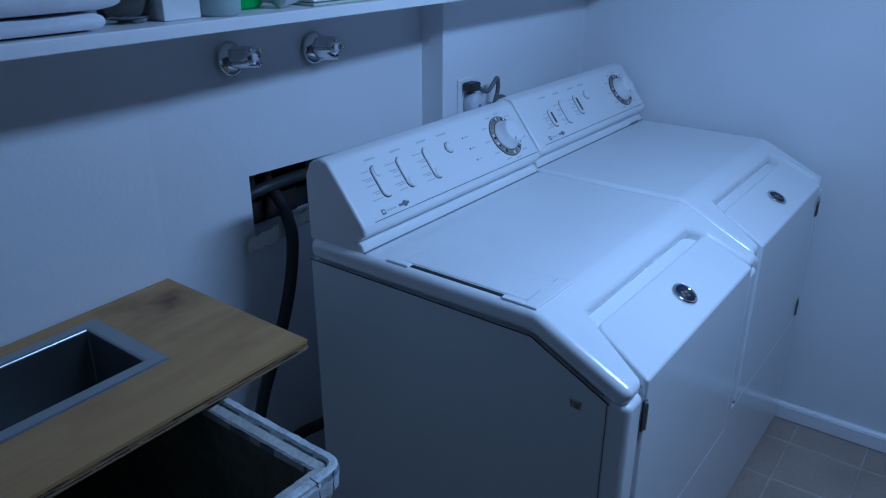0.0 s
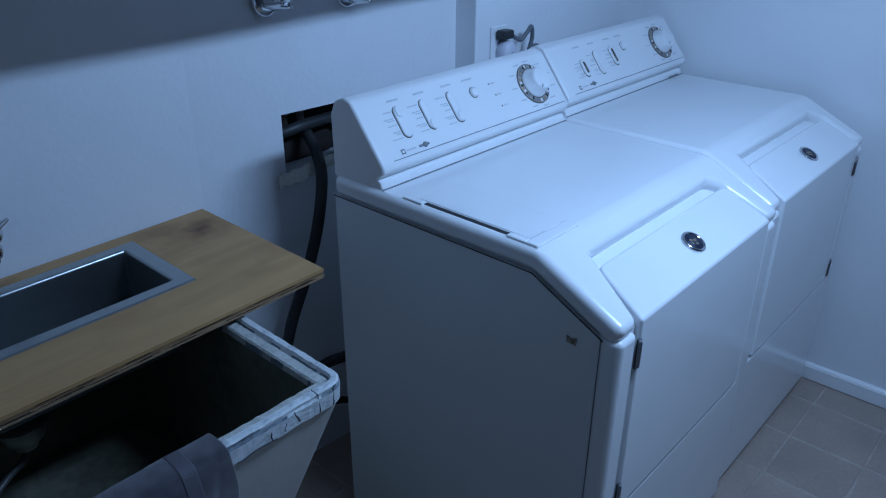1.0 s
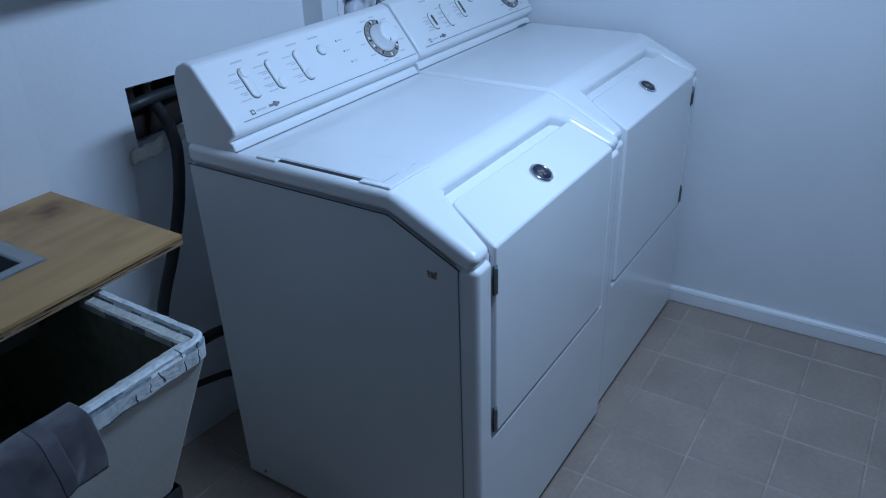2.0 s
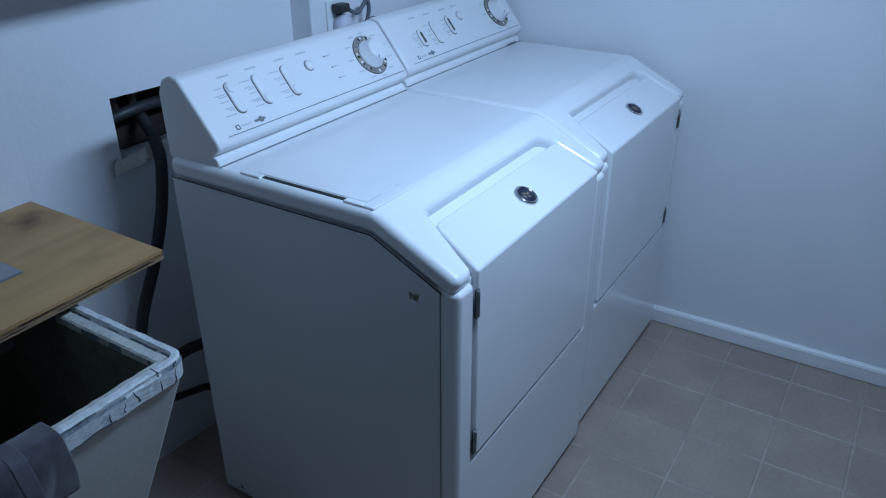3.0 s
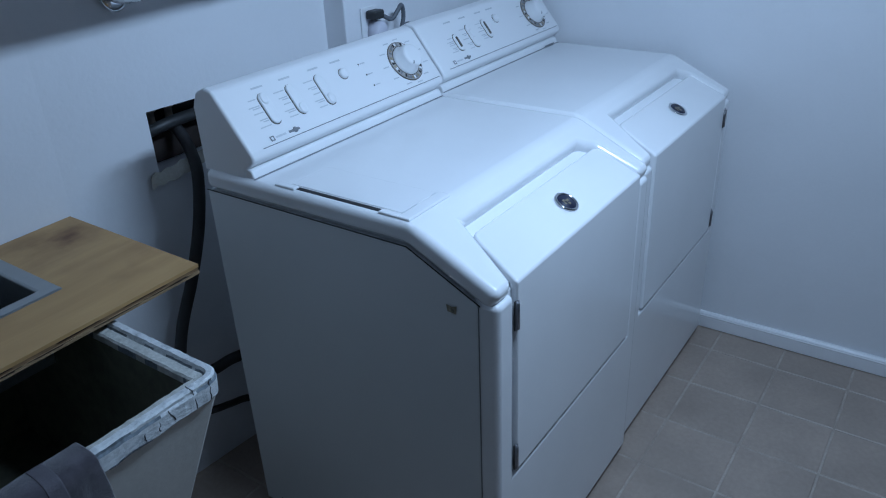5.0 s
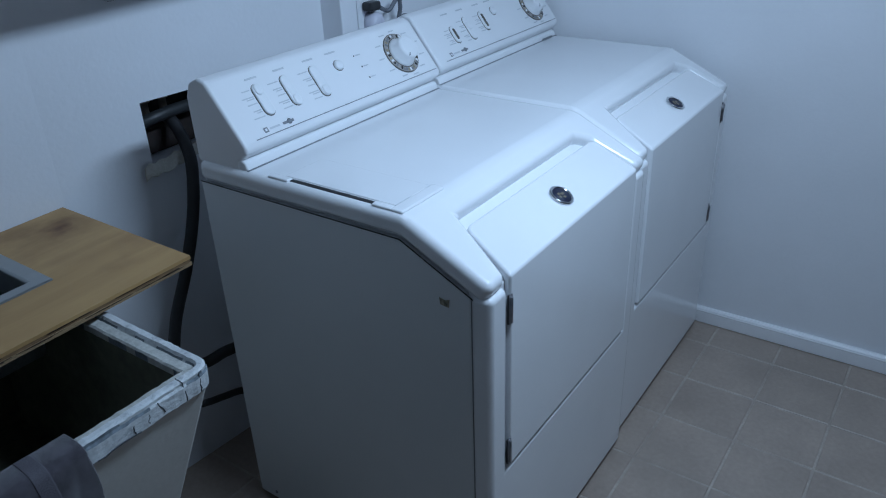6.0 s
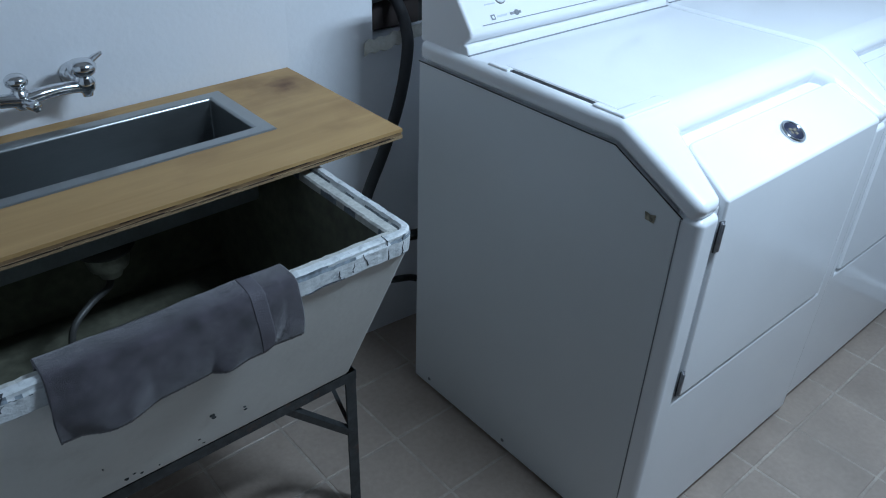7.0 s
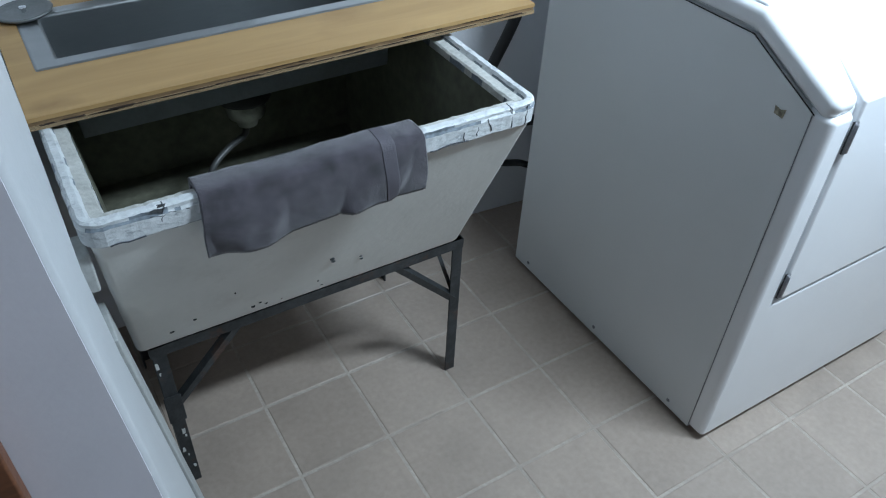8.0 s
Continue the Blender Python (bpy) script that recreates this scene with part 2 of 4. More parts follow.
def add_prism(bm, profile, x0, x1):
    """A profile of (y, z) drawn out along x."""
    a = [bm.verts.new((x0, y, z)) for y, z in profile]
    b = [bm.verts.new((x1, y, z)) for y, z in profile]
    bm.faces.new(a)
    bm.faces.new(b[::-1])
    for i in range(len(a)):
        j = (i + 1) % len(a)
        bm.faces.new((a[j], a[i], b[i], b[j]))


def prism(profile, x0, x1):
    bm = bmesh.new()
    add_prism(bm, profile, x0, x1)
    return bm


def add_lathe(bm, profile, m=Matrix(), n=24):
    """A profile of (radius, height) turned about z, placed by m."""
    rings = []
    for r, z in profile:
        if r < 1e-6:
            rings.append([bm.verts.new(m @ Vector((0, 0, z)))])
        else:
            rings.append([bm.verts.new(m @ Vector((r * math.cos(2 * math.pi * k / n), r * math.sin(2 * math.pi * k / n), z))) for k in range(n)])
    for a, b in zip(rings, rings[1:]):
        for k in range(n):
            j = (k + 1) % n
            q = [a[k % len(a)], a[j % len(a)], b[j % len(b)], b[k % len(b)]]
            q = [v for i, v in enumerate(q) if v not in q[:i]]
            if len(q) > 2:
                bm.faces.new(q)


def lathe(profile, m=Matrix(), n=24):
    bm = bmesh.new()
    add_lathe(bm, profile, m, n)
    return bm


def spline(points, steps=8):
    pts = [Vector(p) for p in points]
    out = []
    for i in range(len(pts) - 1):
        p0, p1, p2, p3 = pts[max(i - 1, 0)], pts[i], pts[i + 1], pts[min(i + 2, len(pts) - 1)]
        for s in range(steps):
            t = s / steps
            out.append(0.5 * ((2 * p1) + (p2 - p0) * t + (2 * p0 - 5 * p1 + 4 * p2 - p3) * t * t + (3 * p1 - p0 - 3 * p2 + p3) * t ** 3))
    return out + [pts[-1]]


def add_tube(bm, points, r, n=10, taper=1.0):
    up = Vector((0.13, 0.37, 0.92)).normalized()
    rings = []
    for i, p in enumerate(points):
        d = (points[min(i + 1, len(points) - 1)] - points[max(i - 1, 0)]).normalized()
        s = d.cross(up).normalized()
        u = s.cross(d)
        rad = r * (1 + (taper - 1) * i / max(1, len(points) - 1))
        rings.append([bm.verts.new(p + rad * (math.cos(2 * math.pi * k / n) * s + math.sin(2 * math.pi * k / n) * u)) for k in range(n)])
    for a, b in zip(rings, rings[1:]):
        for k in range(n):
            bm.faces.new((a[k], a[(k + 1) % n], b[(k + 1) % n], b[k]))
    bm.faces.new(rings[0][::-1])
    bm.faces.new(rings[-1])


def tube(points, r, n=10, smooth_path=True, taper=1.0):
    bm = bmesh.new()
    add_tube(bm, spline(points) if smooth_path else [Vector(p) for p in points], r, n, taper)
    return bm


def quads(*faces):
    bm = bmesh.new()
    seen = {}
    for f in faces:
        vs = []
        for p in f:
            key = tuple(round(c, 5) for c in p)
            if key not in seen:
                seen[key] = bm.verts.new(p)
            vs.append(seen[key])
        bm.faces.new(vs)
    return bm


def structure(name, bm, material, label, category, **kw):
    return tagged(finish(name, bm, material, **kw), label, category, kind="structure")


# ---- the room ----
YW, YP, XR, XL, CEILING = 0.96, 0.82, 1.393, -1.078, 2.15   # back wall, its proud part, the right and left walls
SOUTH, WEST = -2.1, -2.3
OUT = 0.025                            # the right wall opens this much for each metre towards the room
structure("floor", box(WEST - 0.1, XR + 0.2, SOUTH - 0.1, YW + 0.15, -0.1, -0.0016), GROUT, "pale grout bed under square beige-grey floor tiles", "floor", smooth=False)
structure("ceiling", box(WEST - 0.1, XR + 0.2, SOUTH - 0.1, YW + 0.15, CEILING, CEILING + 0.1), CEIL, "plain off-white painted ceiling", "ceiling", smooth=False)

# the back wall, with a torn opening behind the washer
HX0, HX1, HZ0, HZ1 = 0.047, 0.30, 0.862, 1.018


def wall_y(x):
    """The back wall runs out of square: it bends a little towards the room on its way to the right."""
    return 0.968 + (x + 1.18) / 1.01 * -0.013 if x < -0.17 else 0.955 - (x + 0.17) / 0.85 * 0.07


bm = bmesh.new()
for x0, x1, z0, z1 in ((XL - 0.1, -0.17, -0.05, CEILING), (-0.17, HX0, -0.05, CEILING), (HX1, 0.68, -0.05, CEILING), (HX0, HX1, -0.05, HZ0), (HX0, HX1, HZ1, CEILING)):
    for v in add_box(bm, x0, x1, 0, 0.12, z0, z1):
        v.co.y += wall_y(v.co.x)
wall_north = structure("wall_north", bm, WALL, "white painted plaster wall with a torn opening for pipes", "wall", smooth=False)
# backing of the opening, coloured near-black for the shade in there
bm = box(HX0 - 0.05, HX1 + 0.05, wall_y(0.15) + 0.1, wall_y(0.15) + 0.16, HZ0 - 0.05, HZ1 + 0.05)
part("cavity_back", bm, HOLE, wall_north, "near-black backing that paints the shade inside the wall", smooth=False)
bm = box(0.61, XR + 0.1, YP, YW + 0.1, -0.05, CEILING)
structure("wall_north_east", bm, WALL, "white painted wall section standing proud behind the dryer", "wall", bevel=0.004)
bm = box(XR, XR + 0.1, SOUTH - 0.1, YP, -0.05, CEILING)
for v in bm.verts:
    v.co.x += OUT * (YP - v.co.y)
structure("wall_east", bm, WALL, "plain white painted side wall", "wall", smooth=False)
# unseen walls that close the room, dark grey to cut the bounced light
structure("wall_south", box(WEST - 0.1, XR + 0.08, SOUTH - 0.1, SOUTH, -0.05, CEILING), DIMWALL, "unseen closing wall, dark grey to hold back bounced light", "wall", smooth=False)
structure("wall_west", box(WEST - 0.1, WEST, SOUTH, YW + 0.1, -0.05, CEILING), DIMWALL, "unseen closing wall, dark grey to hold back bounced light", "wall", smooth=False)
# the stub of wall beside the tub leans a little at its free end
bm = bmesh.new()
rings = []
for z, near, far in ((-0.02, -1.028, -1.0), (0.28, -1.046, -1.022), (0.5, -1.06, -1.044), (0.65, -1.07, -1.06), (0.8, -1.081, -1.07), (0.94, -1.091, -1.07), (1.1, -1.1, -1.072), (CEILING, -1.13, -1.078)):
    rings.append([bm.verts.new(p) for p in ((WEST, 0.04, z), (near, 0.04, z), ((near * 0.6 + far * 0.4), 0.12, z), (far, 0.225, z), (-1.105, 0.25, z), (-1.1, wall_y(-1.1), z), (WEST, wall_y(-1.1), z))])
for a, b in zip(rings, rings[1:]):
    for k in range(7):
        j = (k + 1) % 7
        bm.faces.new((a[k], a[j], b[j], b[k]))
bm.faces.new(rings[0][::-1])
bm.faces.new(rings[-1])
structure("wall_west_stub", bm, STUBPAINT, "white painted end of a wall beside the laundry tub", "wall", bevel=0.012, segments=4)
# thin added sheet: how light falls on the end face is put into its colour
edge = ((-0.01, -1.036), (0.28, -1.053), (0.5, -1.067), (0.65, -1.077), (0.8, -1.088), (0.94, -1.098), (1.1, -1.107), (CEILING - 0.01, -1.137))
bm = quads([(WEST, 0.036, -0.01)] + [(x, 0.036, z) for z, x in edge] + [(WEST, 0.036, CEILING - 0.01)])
part("end_panel", bm, LILAC, bpy.data.objects["wall_west_stub"], "thin added sheet, toned lilac-grey for how light falls on the wall's end", thick=0.006, smooth=False)

# baseboard along the right wall: a board with a stepped top
structure("baseboard", prism([(-0.005, 0.002), (0.013, 0.002), (0.013, 0.039), (0.0115, 0.043), (0.013, 0.0445), (0.013, 0.0485), (0.0105, 0.05), (0.011, 0.0525), (0.009, 0.055), (0.006, 0.0575), (0.004, 0.06), (-0.005, 0.0605)], SOUTH, YP), TRIM,
          "white painted wooden baseboard with a moulded top", "baseboard", bevel=0.0015, segments=2)
bpy.data.objects["baseboard"].matrix_world = Matrix(((-OUT, -1, 0, XR + OUT * YP), (1, 0, 0, 0), (0, 0, 1, 0), (0, 0, 0, 1)))

# ---- washer and dryer ----
W = 0.686
FACE_Y, FACE_Z = 0.558, 0.995          # lower edge of the console's sloping face
FACE_DY, FACE_DZ = 0.622, 0.783        # the way up along it
CREST, CREST_Z, NOSE, NOSE_Z = 0.168, 0.943, -0.016, 0.853


def on_face(x, s, h=0.0):
    return Vector((x, FACE_Y + s * FACE_DY - h * FACE_DZ, FACE_Z + s * FACE_DZ + h * FACE_DY))


def face_pose(x, s, h=0.0):
    m = Matrix(((1, 0, 0), (0, FACE_DY, -FACE_DZ), (0, FACE_DZ, FACE_DY))).to_4x4()
    m.translation = on_face(x, s, h)
    return m


def face_bar(x0, x1, s, high, h=0.0006):
    """A thin printed bar on the console's face."""
    bm = bmesh.new()
    add_box(bm, x0, x1, s - high / 2, s + high / 2, 0, h)
    for v in bm.verts:
        v.co = on_face(v.co.x, v.co.y, v.co.z)
    return bm


def slope(x, y, h=0.0):
    k = (y - NOSE) / (CREST - NOSE)
    return Vector((x, y - h * 0.42, NOSE_Z + k * (CREST_Z - NOSE_Z) + h * 0.9))


def oval(x, s0, s1, r, n=10):
    top = [(x + r * math.cos(math.pi * k / n), s1 - r + r * math.sin(math.pi * k / n)) for k in range(n + 1)]
    return top + [(x - r * math.cos(math.pi * k / n), s0 + r - r * math.sin(math.pi * k / n)) for k in range(n + 1)]


def oval_pad(x, s0, s1, levels):
    """Stacked ovals (radius, height) closed on top, standing on the console's face."""
    bm = bmesh.new()
    r0 = levels[0][0]
    rings = [[bm.verts.new(on_face(px, ps, h)) for px, ps in oval(x, s0 + r0 - r, s1 - r0 + r, r)] for r, h in levels]
    n = len(rings[0])
    for a, b in zip(rings, rings[1:]):
        for k in range(n):
            bm.faces.new((a[k], a[(k + 1) % n], b[(k + 1) % n], b[k]))
    bm.faces.new(rings[-1])
    return bm


def selector(parent, x, s0, s1, tip, dark):
    """A long oval push-button in a dark gap, with the cap of its slider."""
    # gap lies off centre: its wider lower left paints the button's shadow
    gap = part("selector_gap", oval_pad(x, s0 - 0.0008, s1 + 0.0012, [(0.0146, 0.0), (0.0143, 0.0007)]), BRONZE, parent, "thin dark gap round the button, wider on its painted shadow side")
    track = part("selector", oval_pad(x + 0.0003, s0 + 0.001, s1 + 0.0002, [(0.0132, 0.0), (0.013, 0.003), (0.0118, 0.0046), (0.009, 0.0042), (0.007, 0.0036)]), PLASTIC, parent, "raised oval push-button")
    if dark:
        part("slot", oval_pad(x, s0 + 0.01, s1 - 0.008, [(0.0045, 0.003), (0.0043, 0.0047)]), BRONZE, track, "dark slot")
    else:
        part("slider", oval_pad(x, tip - 0.013, tip + 0.013, [(0.0095, 0.0036), (0.009, 0.0062), (0.007, 0.0072), (0.004, 0.007)]), PLASTIC, track)


def machine(name, label, group, hinge_left, offset):
    t = thing(name, label, "washing machine" if name == "washer" else "tumble dryer", group)
    # steel cabinet
    sides = [(0.026, 0.013), (0.026, 0.8222), (0.1745, 0.8965), (0.702, 0.8965), (0.702, 0.013)]
    part("side_panel", prism(sides, 0.0, 0.012), SIDE, t, "painted steel side panel", bevel=0.002, segments=2)
    part("side_panel", prism(sides, W - 0.012, W), SIDE, t, "painted steel side panel", bevel=0.002, segments=2)
    part("back_panel", box(0.012, W - 0.012, 0.69, 0.702, 0.018, 0.8965), SIDE, t, smooth=False)
    part("chassis", prism([(0.03, 0.008), (0.03, 0.829), (0.168, 0.901), (0.688, 0.901), (0.688, 0.008)], 0.0125, W - 0.0125), SIDE, t, "inner frame seen in the joints", smooth=False)
    for fx in (0.05, W - 0.05):
        for fy in (0.07, 0.65):
            part("foot", lathe([(0, 0.0), (0.02, 0.0), (0.022, 0.006), (0.012, 0.014), (0.012, 0.02), (0, 0.02)], Matrix.Translation((fx, fy, 0)), 14), RUBBER, t, "black rubber foot")
    # front panel, notched for the door
    z_d = 0.414
    fl, fr = 0.058, 0.628
    y0 = -0.014
    bm = quads([(0.001, y0, 0.015), (W - 0.001, y0, 0.015), (W - 0.001, y0, 0.829), (fr, y0, 0.829), (fr, y0, z_d), (fl, y0, z_d), (fl, y0, 0.829), (0.001, y0, 0.829)])
    part("front_panel", bm, ENAMEL, t, "white enamelled front panel", thick=0.06, bevel=0.013, segments=4, angle=60)
    for jx in (-0.0004, W - 0.0006):
        line = [(0.022, 0.82), (0.1745, 0.8962), (0.704, 0.8962), (0.704, 0.8982), (0.174, 0.8982), (0.022, 0.8223)]
        part("lid_joint", prism(line, jx, jx + 0.001), SEAM, t, smooth=False)
        part("panel_joint", box(jx, jx + 0.001, 0.0245, 0.026, 0.016, 0.82), GREY, t, smooth=False)
    for px in (0.04, W - 0.062):
        part("corner_post", prism([(-0.004, 0.7), (-0.004, 0.836), (0.012, 0.848), (0.028, 0.848), (0.028, 0.7)], px, px + 0.022), ENAMEL, t, bevel=0.003, segments=2)
    # top shell with the bay for the door
    def flat(x, y):
        return Vector((x, y, CREST_Z))
    bm = quads([flat(0, 0.706), flat(0, CREST), flat(W, CREST), flat(W, 0.706)],
               [flat(0, CREST), slope(0, NOSE), slope(0.0535, NOSE), slope(0.104, 0.118), slope(0.586, 0.118), slope(0.6165, 0.09), slope(W - 0.0535, NOSE), slope(W, NOSE), flat(W, CREST)])
    part("top", bm, ENAMEL, t, "glossy white enamelled top", thick=0.044, bevel=0.016, segments=5, angle=18)
    bm = quads([slope(0.048, 0.004, -0.026), slope(W - 0.048, 0.004, -0.026), slope(W - 0.06, 0.14, -0.026), slope(0.07, 0.14, -0.026)])
    part("door_bay", bm, ENAMEL, t, thick=0.006, smooth=False)
    # door: sloping head and upright leaf in one sheet
    a0, a1, c0, c1 = 0.093, 0.619, 0.0625, 0.6235
    yd = -0.019
    bm = quads([slope(a0 + 0.016, 0.094, -0.006), slope(a0 + 0.006, 0.0915, -0.006), slope(a0 - 0.001, 0.084, -0.0055), slope(c0, yd + 0.002, -0.002), slope(c1, yd + 0.002, -0.002),
                slope(a1 + 0.001, 0.084, -0.0055), slope(a1 - 0.006, 0.0915, -0.006), slope(a1 - 0.016, 0.094, -0.006)],
               [slope(c0, yd + 0.002, -0.002), Vector((c0, yd + 0.0015, z_d + 0.004)), Vector((c1, yd + 0.0015, z_d + 0.004)), slope(c1, yd + 0.002, -0.002)])
    door = part("door", bm, ENAMEL, t, "white enamelled door bent over the top edge", thick=0.02, bevel=0.007, segments=4, angle=20)
    m = Matrix.Translation(slope(0.353, 0.036, -0.003)) @ Matrix.Rotation(radians(26), 4, "X")
    badge = part("badge", lathe([(0, 0.0), (0.0265, 0.0), (0.027, 0.003), (0.0245, 0.0052), (0.0215, 0.0045), (0.021, 0.003), (0, 0.003)], m, 32), CHROME, door, "chrome ringed round badge")
    part("badge_disc", lathe([(0, 0.0026), (0.0206, 0.0026), (0.0206, 0.0036), (0, 0.0042)], m, 28), BADGE, door, "dark blue disc of the badge")
    bm = bmesh.new()
    for bx, by, bw in ((-0.006, 0.005, 0.007), (0.003, 0.001, 0.009), (0.0, -0.007, 0.006), (-0.009, -0.002, 0.004)):
        add_box(bm, bx - bw / 2, bx + bw / 2, by - 0.0028, by + 0.0028, 0.004, 0.005)
    bm.transform(m)
    part("emblem", bm, GOLD, door, "dull gold emblem", smooth=False)
    hx = fl + 0.002 if hinge_left else fr - 0.002
    for hz in (0.783, 0.456):
        bm = lathe([(0, -0.028), (0.0028, -0.026), (0.0028, 0.026), (0, 0.028)], Matrix.Translation((hx, yd - 0.0005, hz)), 10)
        add_box(bm, hx - 0.004, hx + 0.006, yd + 0.001, yd + 0.004, hz - 0.03, hz + 0.03)
        part("hinge", bm, HINGE, t, "small metal door hinge")
        part("hinge_gap", box(hx - 0.0045, hx + 0.0005, yd + 0.003, yd + 0.006, hz - 0.03, hz + 0.03), SEAM, t, smooth=False)
    # console
    top = FACE_Z + 0.148 * FACE_DZ
    prof = [(0.712, 0.936), (0.714, 1.075), (0.700, 1.104), (0.672, 1.117), (FACE_Y + 0.148 * FACE_DY, top), (FACE_Y - 0.001, FACE_Z - 0.002), (0.556, 0.979), (0.583, 0.957), (0.583, 0.936)]
    con = part("console", prism(prof, 0.010, W - 0.008), PLASTIC, t, "white moulded control console", bevel=0.009, segments=4, angle=25)
    part("console_foot", prism([(0.712, 0.94), (0.712, 0.966), (0.586, 0.966), (0.568, 0.958), (0.560, 0.94)], 0.0115, W - 0.0095), PLASTIC, t, bevel=0.004, segments=3)
    part("console_seam", box(0.01, W - 0.01, 0.5575, 0.562, 0.943, 0.9442), GREY, t, smooth=False)
    part("printed_line", face_bar(0.045, W - 0.02, 0.0035, 0.0016), GREY, con, smooth=False)
    # printed marks that cannot be read
    part("logo", face_bar(0.074, 0.085, 0.016, 0.011), GREY, con, "small dark square logo", smooth=False)
    part("logo_core", face_bar(0.0768, 0.0822, 0.016, 0.0055, 0.0009), PLASTIC, con, smooth=False)
    part("printed_name", face_bar(0.09, 0.118, 0.016, 0.004), PALE, con, smooth=False)
    part("printed_model", face_bar(0.127, 0.158, 0.016, 0.0055), GREY, con, smooth=False)
    part("printed_emblem", lathe([(0, 0), (0.0065, 0), (0.0065, 0.0008), (0, 0.0008)], face_pose(0.146, 0.016), 12), GREY, con)
    if name == "washer":
        ovals = ((0.116, 0.04, 0.113, 0.1), (0.195, 0.04, 0.112, 0.052), (0.284, 0.036, 0.112, 0.05))
        small, knob_x = 0.362, 0.578
        leds = ((0.423, 0.103), (0.429, 0.073), (0.432, 0.043))
    else:
        ovals = ((0.143, 0.038, 0.09, 0.06), (0.218, 0.032, 0.104, 0.075), (0.302, 0.044, 0.104, 0.072))
        small, knob_x = 0.37, 0.578
        leds = ()
    for x, s0, s1, tip in ovals:
        selector(con, x, s0, s1, tip, name == "dryer" and x != 0.218)
        part("printed_title", face_bar(x - 0.014, x + 0.018, 0.128, 0.004), PALE, con, smooth=False)
        for k in range(5):
            s = s0 + 0.004 + (s1 - s0 - 0.012) * k / 4
            w = 0.02 + 0.009 * ((k * 7 + int(x * 100)) % 3) / 2
            part("printed_mark", face_bar(x - 0.018 - w, x - 0.018, s, 0.0024), PALE, con, smooth=False)
            if k % 2:
                part("printed_mark", face_bar(x - 0.018 - w * 0.7, x - 0.018, s - 0.0045, 0.0022), PALE, con, smooth=False)
    part("printed_title", face_bar(small - 0.02, small + 0.014, 0.128, 0.004), PALE, con, smooth=False)
    bm = lathe([(0, 0.008), (0.008, 0.0078), (0.0115, 0.006), (0.0125, 0.002), (0.0125, -0.002)], face_pose(small, 0.094), 20)
    # dark ring for the button's gap and its shadow crescent, put into one colour
    part("button_gap", lathe([(0, 0.0006), (0.0138, 0.0006), (0.014, 0)], face_pose(small, 0.094), 20), BRONZE, con, smooth=False)
    part("push_button", bm, PLASTIC, con, "round push button")
    for lx, ls in leds:
        part("indicator", lathe([(0, 0.001), (0.002, 0.0008), (0.0022, 0)], face_pose(lx, ls), 8), SEAM, con, "tiny dark indicator")
        part("printed_mark", face_bar(lx + 0.006, lx + 0.022, ls, 0.0028), PALE, con, smooth=False)
    # dial
    fp = face_pose(knob_x, 0.072)
    dial = part("dial", lathe([(0.0535, 0.0), (0.0535, 0.002), (0.051, 0.0032), (0.041, 0.0034), (0.036, 0.002), (0.036, 0.0)], fp, 48), DIALGREY, con, "large round programme dial")
    part("dial_ring", lathe([(0.0545, 0.0), (0.0545, 0.0012), (0.0528, 0.0026), (0.0522, 0.0)], fp, 48), BRONZE, dial, "dark bronze outline of the dial")
    for k in range(40):
        a = 2 * math.pi * k / 40 + 0.1
        if k % 8 == 6:
            continue
        bm = bmesh.new()
        add_box(bm, -0.0025, 0.0025, 0.0445 - 0.002 * (k % 2), 0.0505, 0.0028, 0.0042)
        bm.transform(fp @ Matrix.Rotation(a, 4, "Z"))
        part("dial_mark", bm, (PLASTIC, GREY, GOLD, SEAM, GREY)[(k * 3 + k // 5) % 5], dial, smooth=False)
    prof = [(0.0385, 0.001), (0.039, 0.005), (0.036, 0.01), (0.0318, 0.0145), (0.0305, 0.030), (0.0285, 0.0345), (0.024, 0.036), (0, 0.036)]
    part("knob", lathe(prof, fp, 48), PLASTIC, dial, "tall white knob")
    part("knob_gap", lathe([(0.041, 0.0), (0.041, 0.0037), (0.0388, 0.004), (0.0385, 0.0)], fp, 48), BRONZE, dial, smooth=False)
    bm = bmesh.new()
    add_box(bm, -0.0013, 0.0013, 0.021, 0.029, 0.0335, 0.0364)
    bm.transform(fp @ Matrix.Rotation(2.5, 4, "Z"))
    part("pointer", bm, GREY, dial, smooth=False)
    for k in range(11):
        a = 2.0 * math.pi * k / 11 - 0.3
        px, ps = knob_x + 0.074 * math.cos(a), 0.072 + 0.062 * math.sin(a)
        if 0.01 < ps < 0.138:
            part("printed_mark", face_bar(px - 0.01, px + 0.01, ps, 0.003), PALE, con, smooth=False)
    if name == "washer":
        # dispenser lid near the edge of the top
        z = CREST_Z
        part("dispenser_lid", box(0.03, 0.135, 0.2, 0.475, z - 0.002, z + 0.0025), ENAMEL, t, "flush dispenser lid", bevel=0.002, segments=2)
        part("dispenser_slot", box(0.0165, 0.026, 0.245, 0.45, z - 0.002, z + 0.0012), SEAM, t, "dark finger slot", smooth=False)
        part("dispenser_rim", box(0.0105, 0.027, 0.452, 0.505, z - 0.003, z + 0.004), ENAMEL, t, bevel=0.003, segments=3)
        part("dispenser_rim", box(0.0105, 0.14, 0.172, 0.2, z - 0.003, z + 0.004), ENAMEL, t, bevel=0.0035, segments=3)
        part("dispenser_rim", box(0.0105, 0.027, 0.198, 0.243, z - 0.003, z + 0.004), ENAMEL, t, bevel=0.003, segments=3)
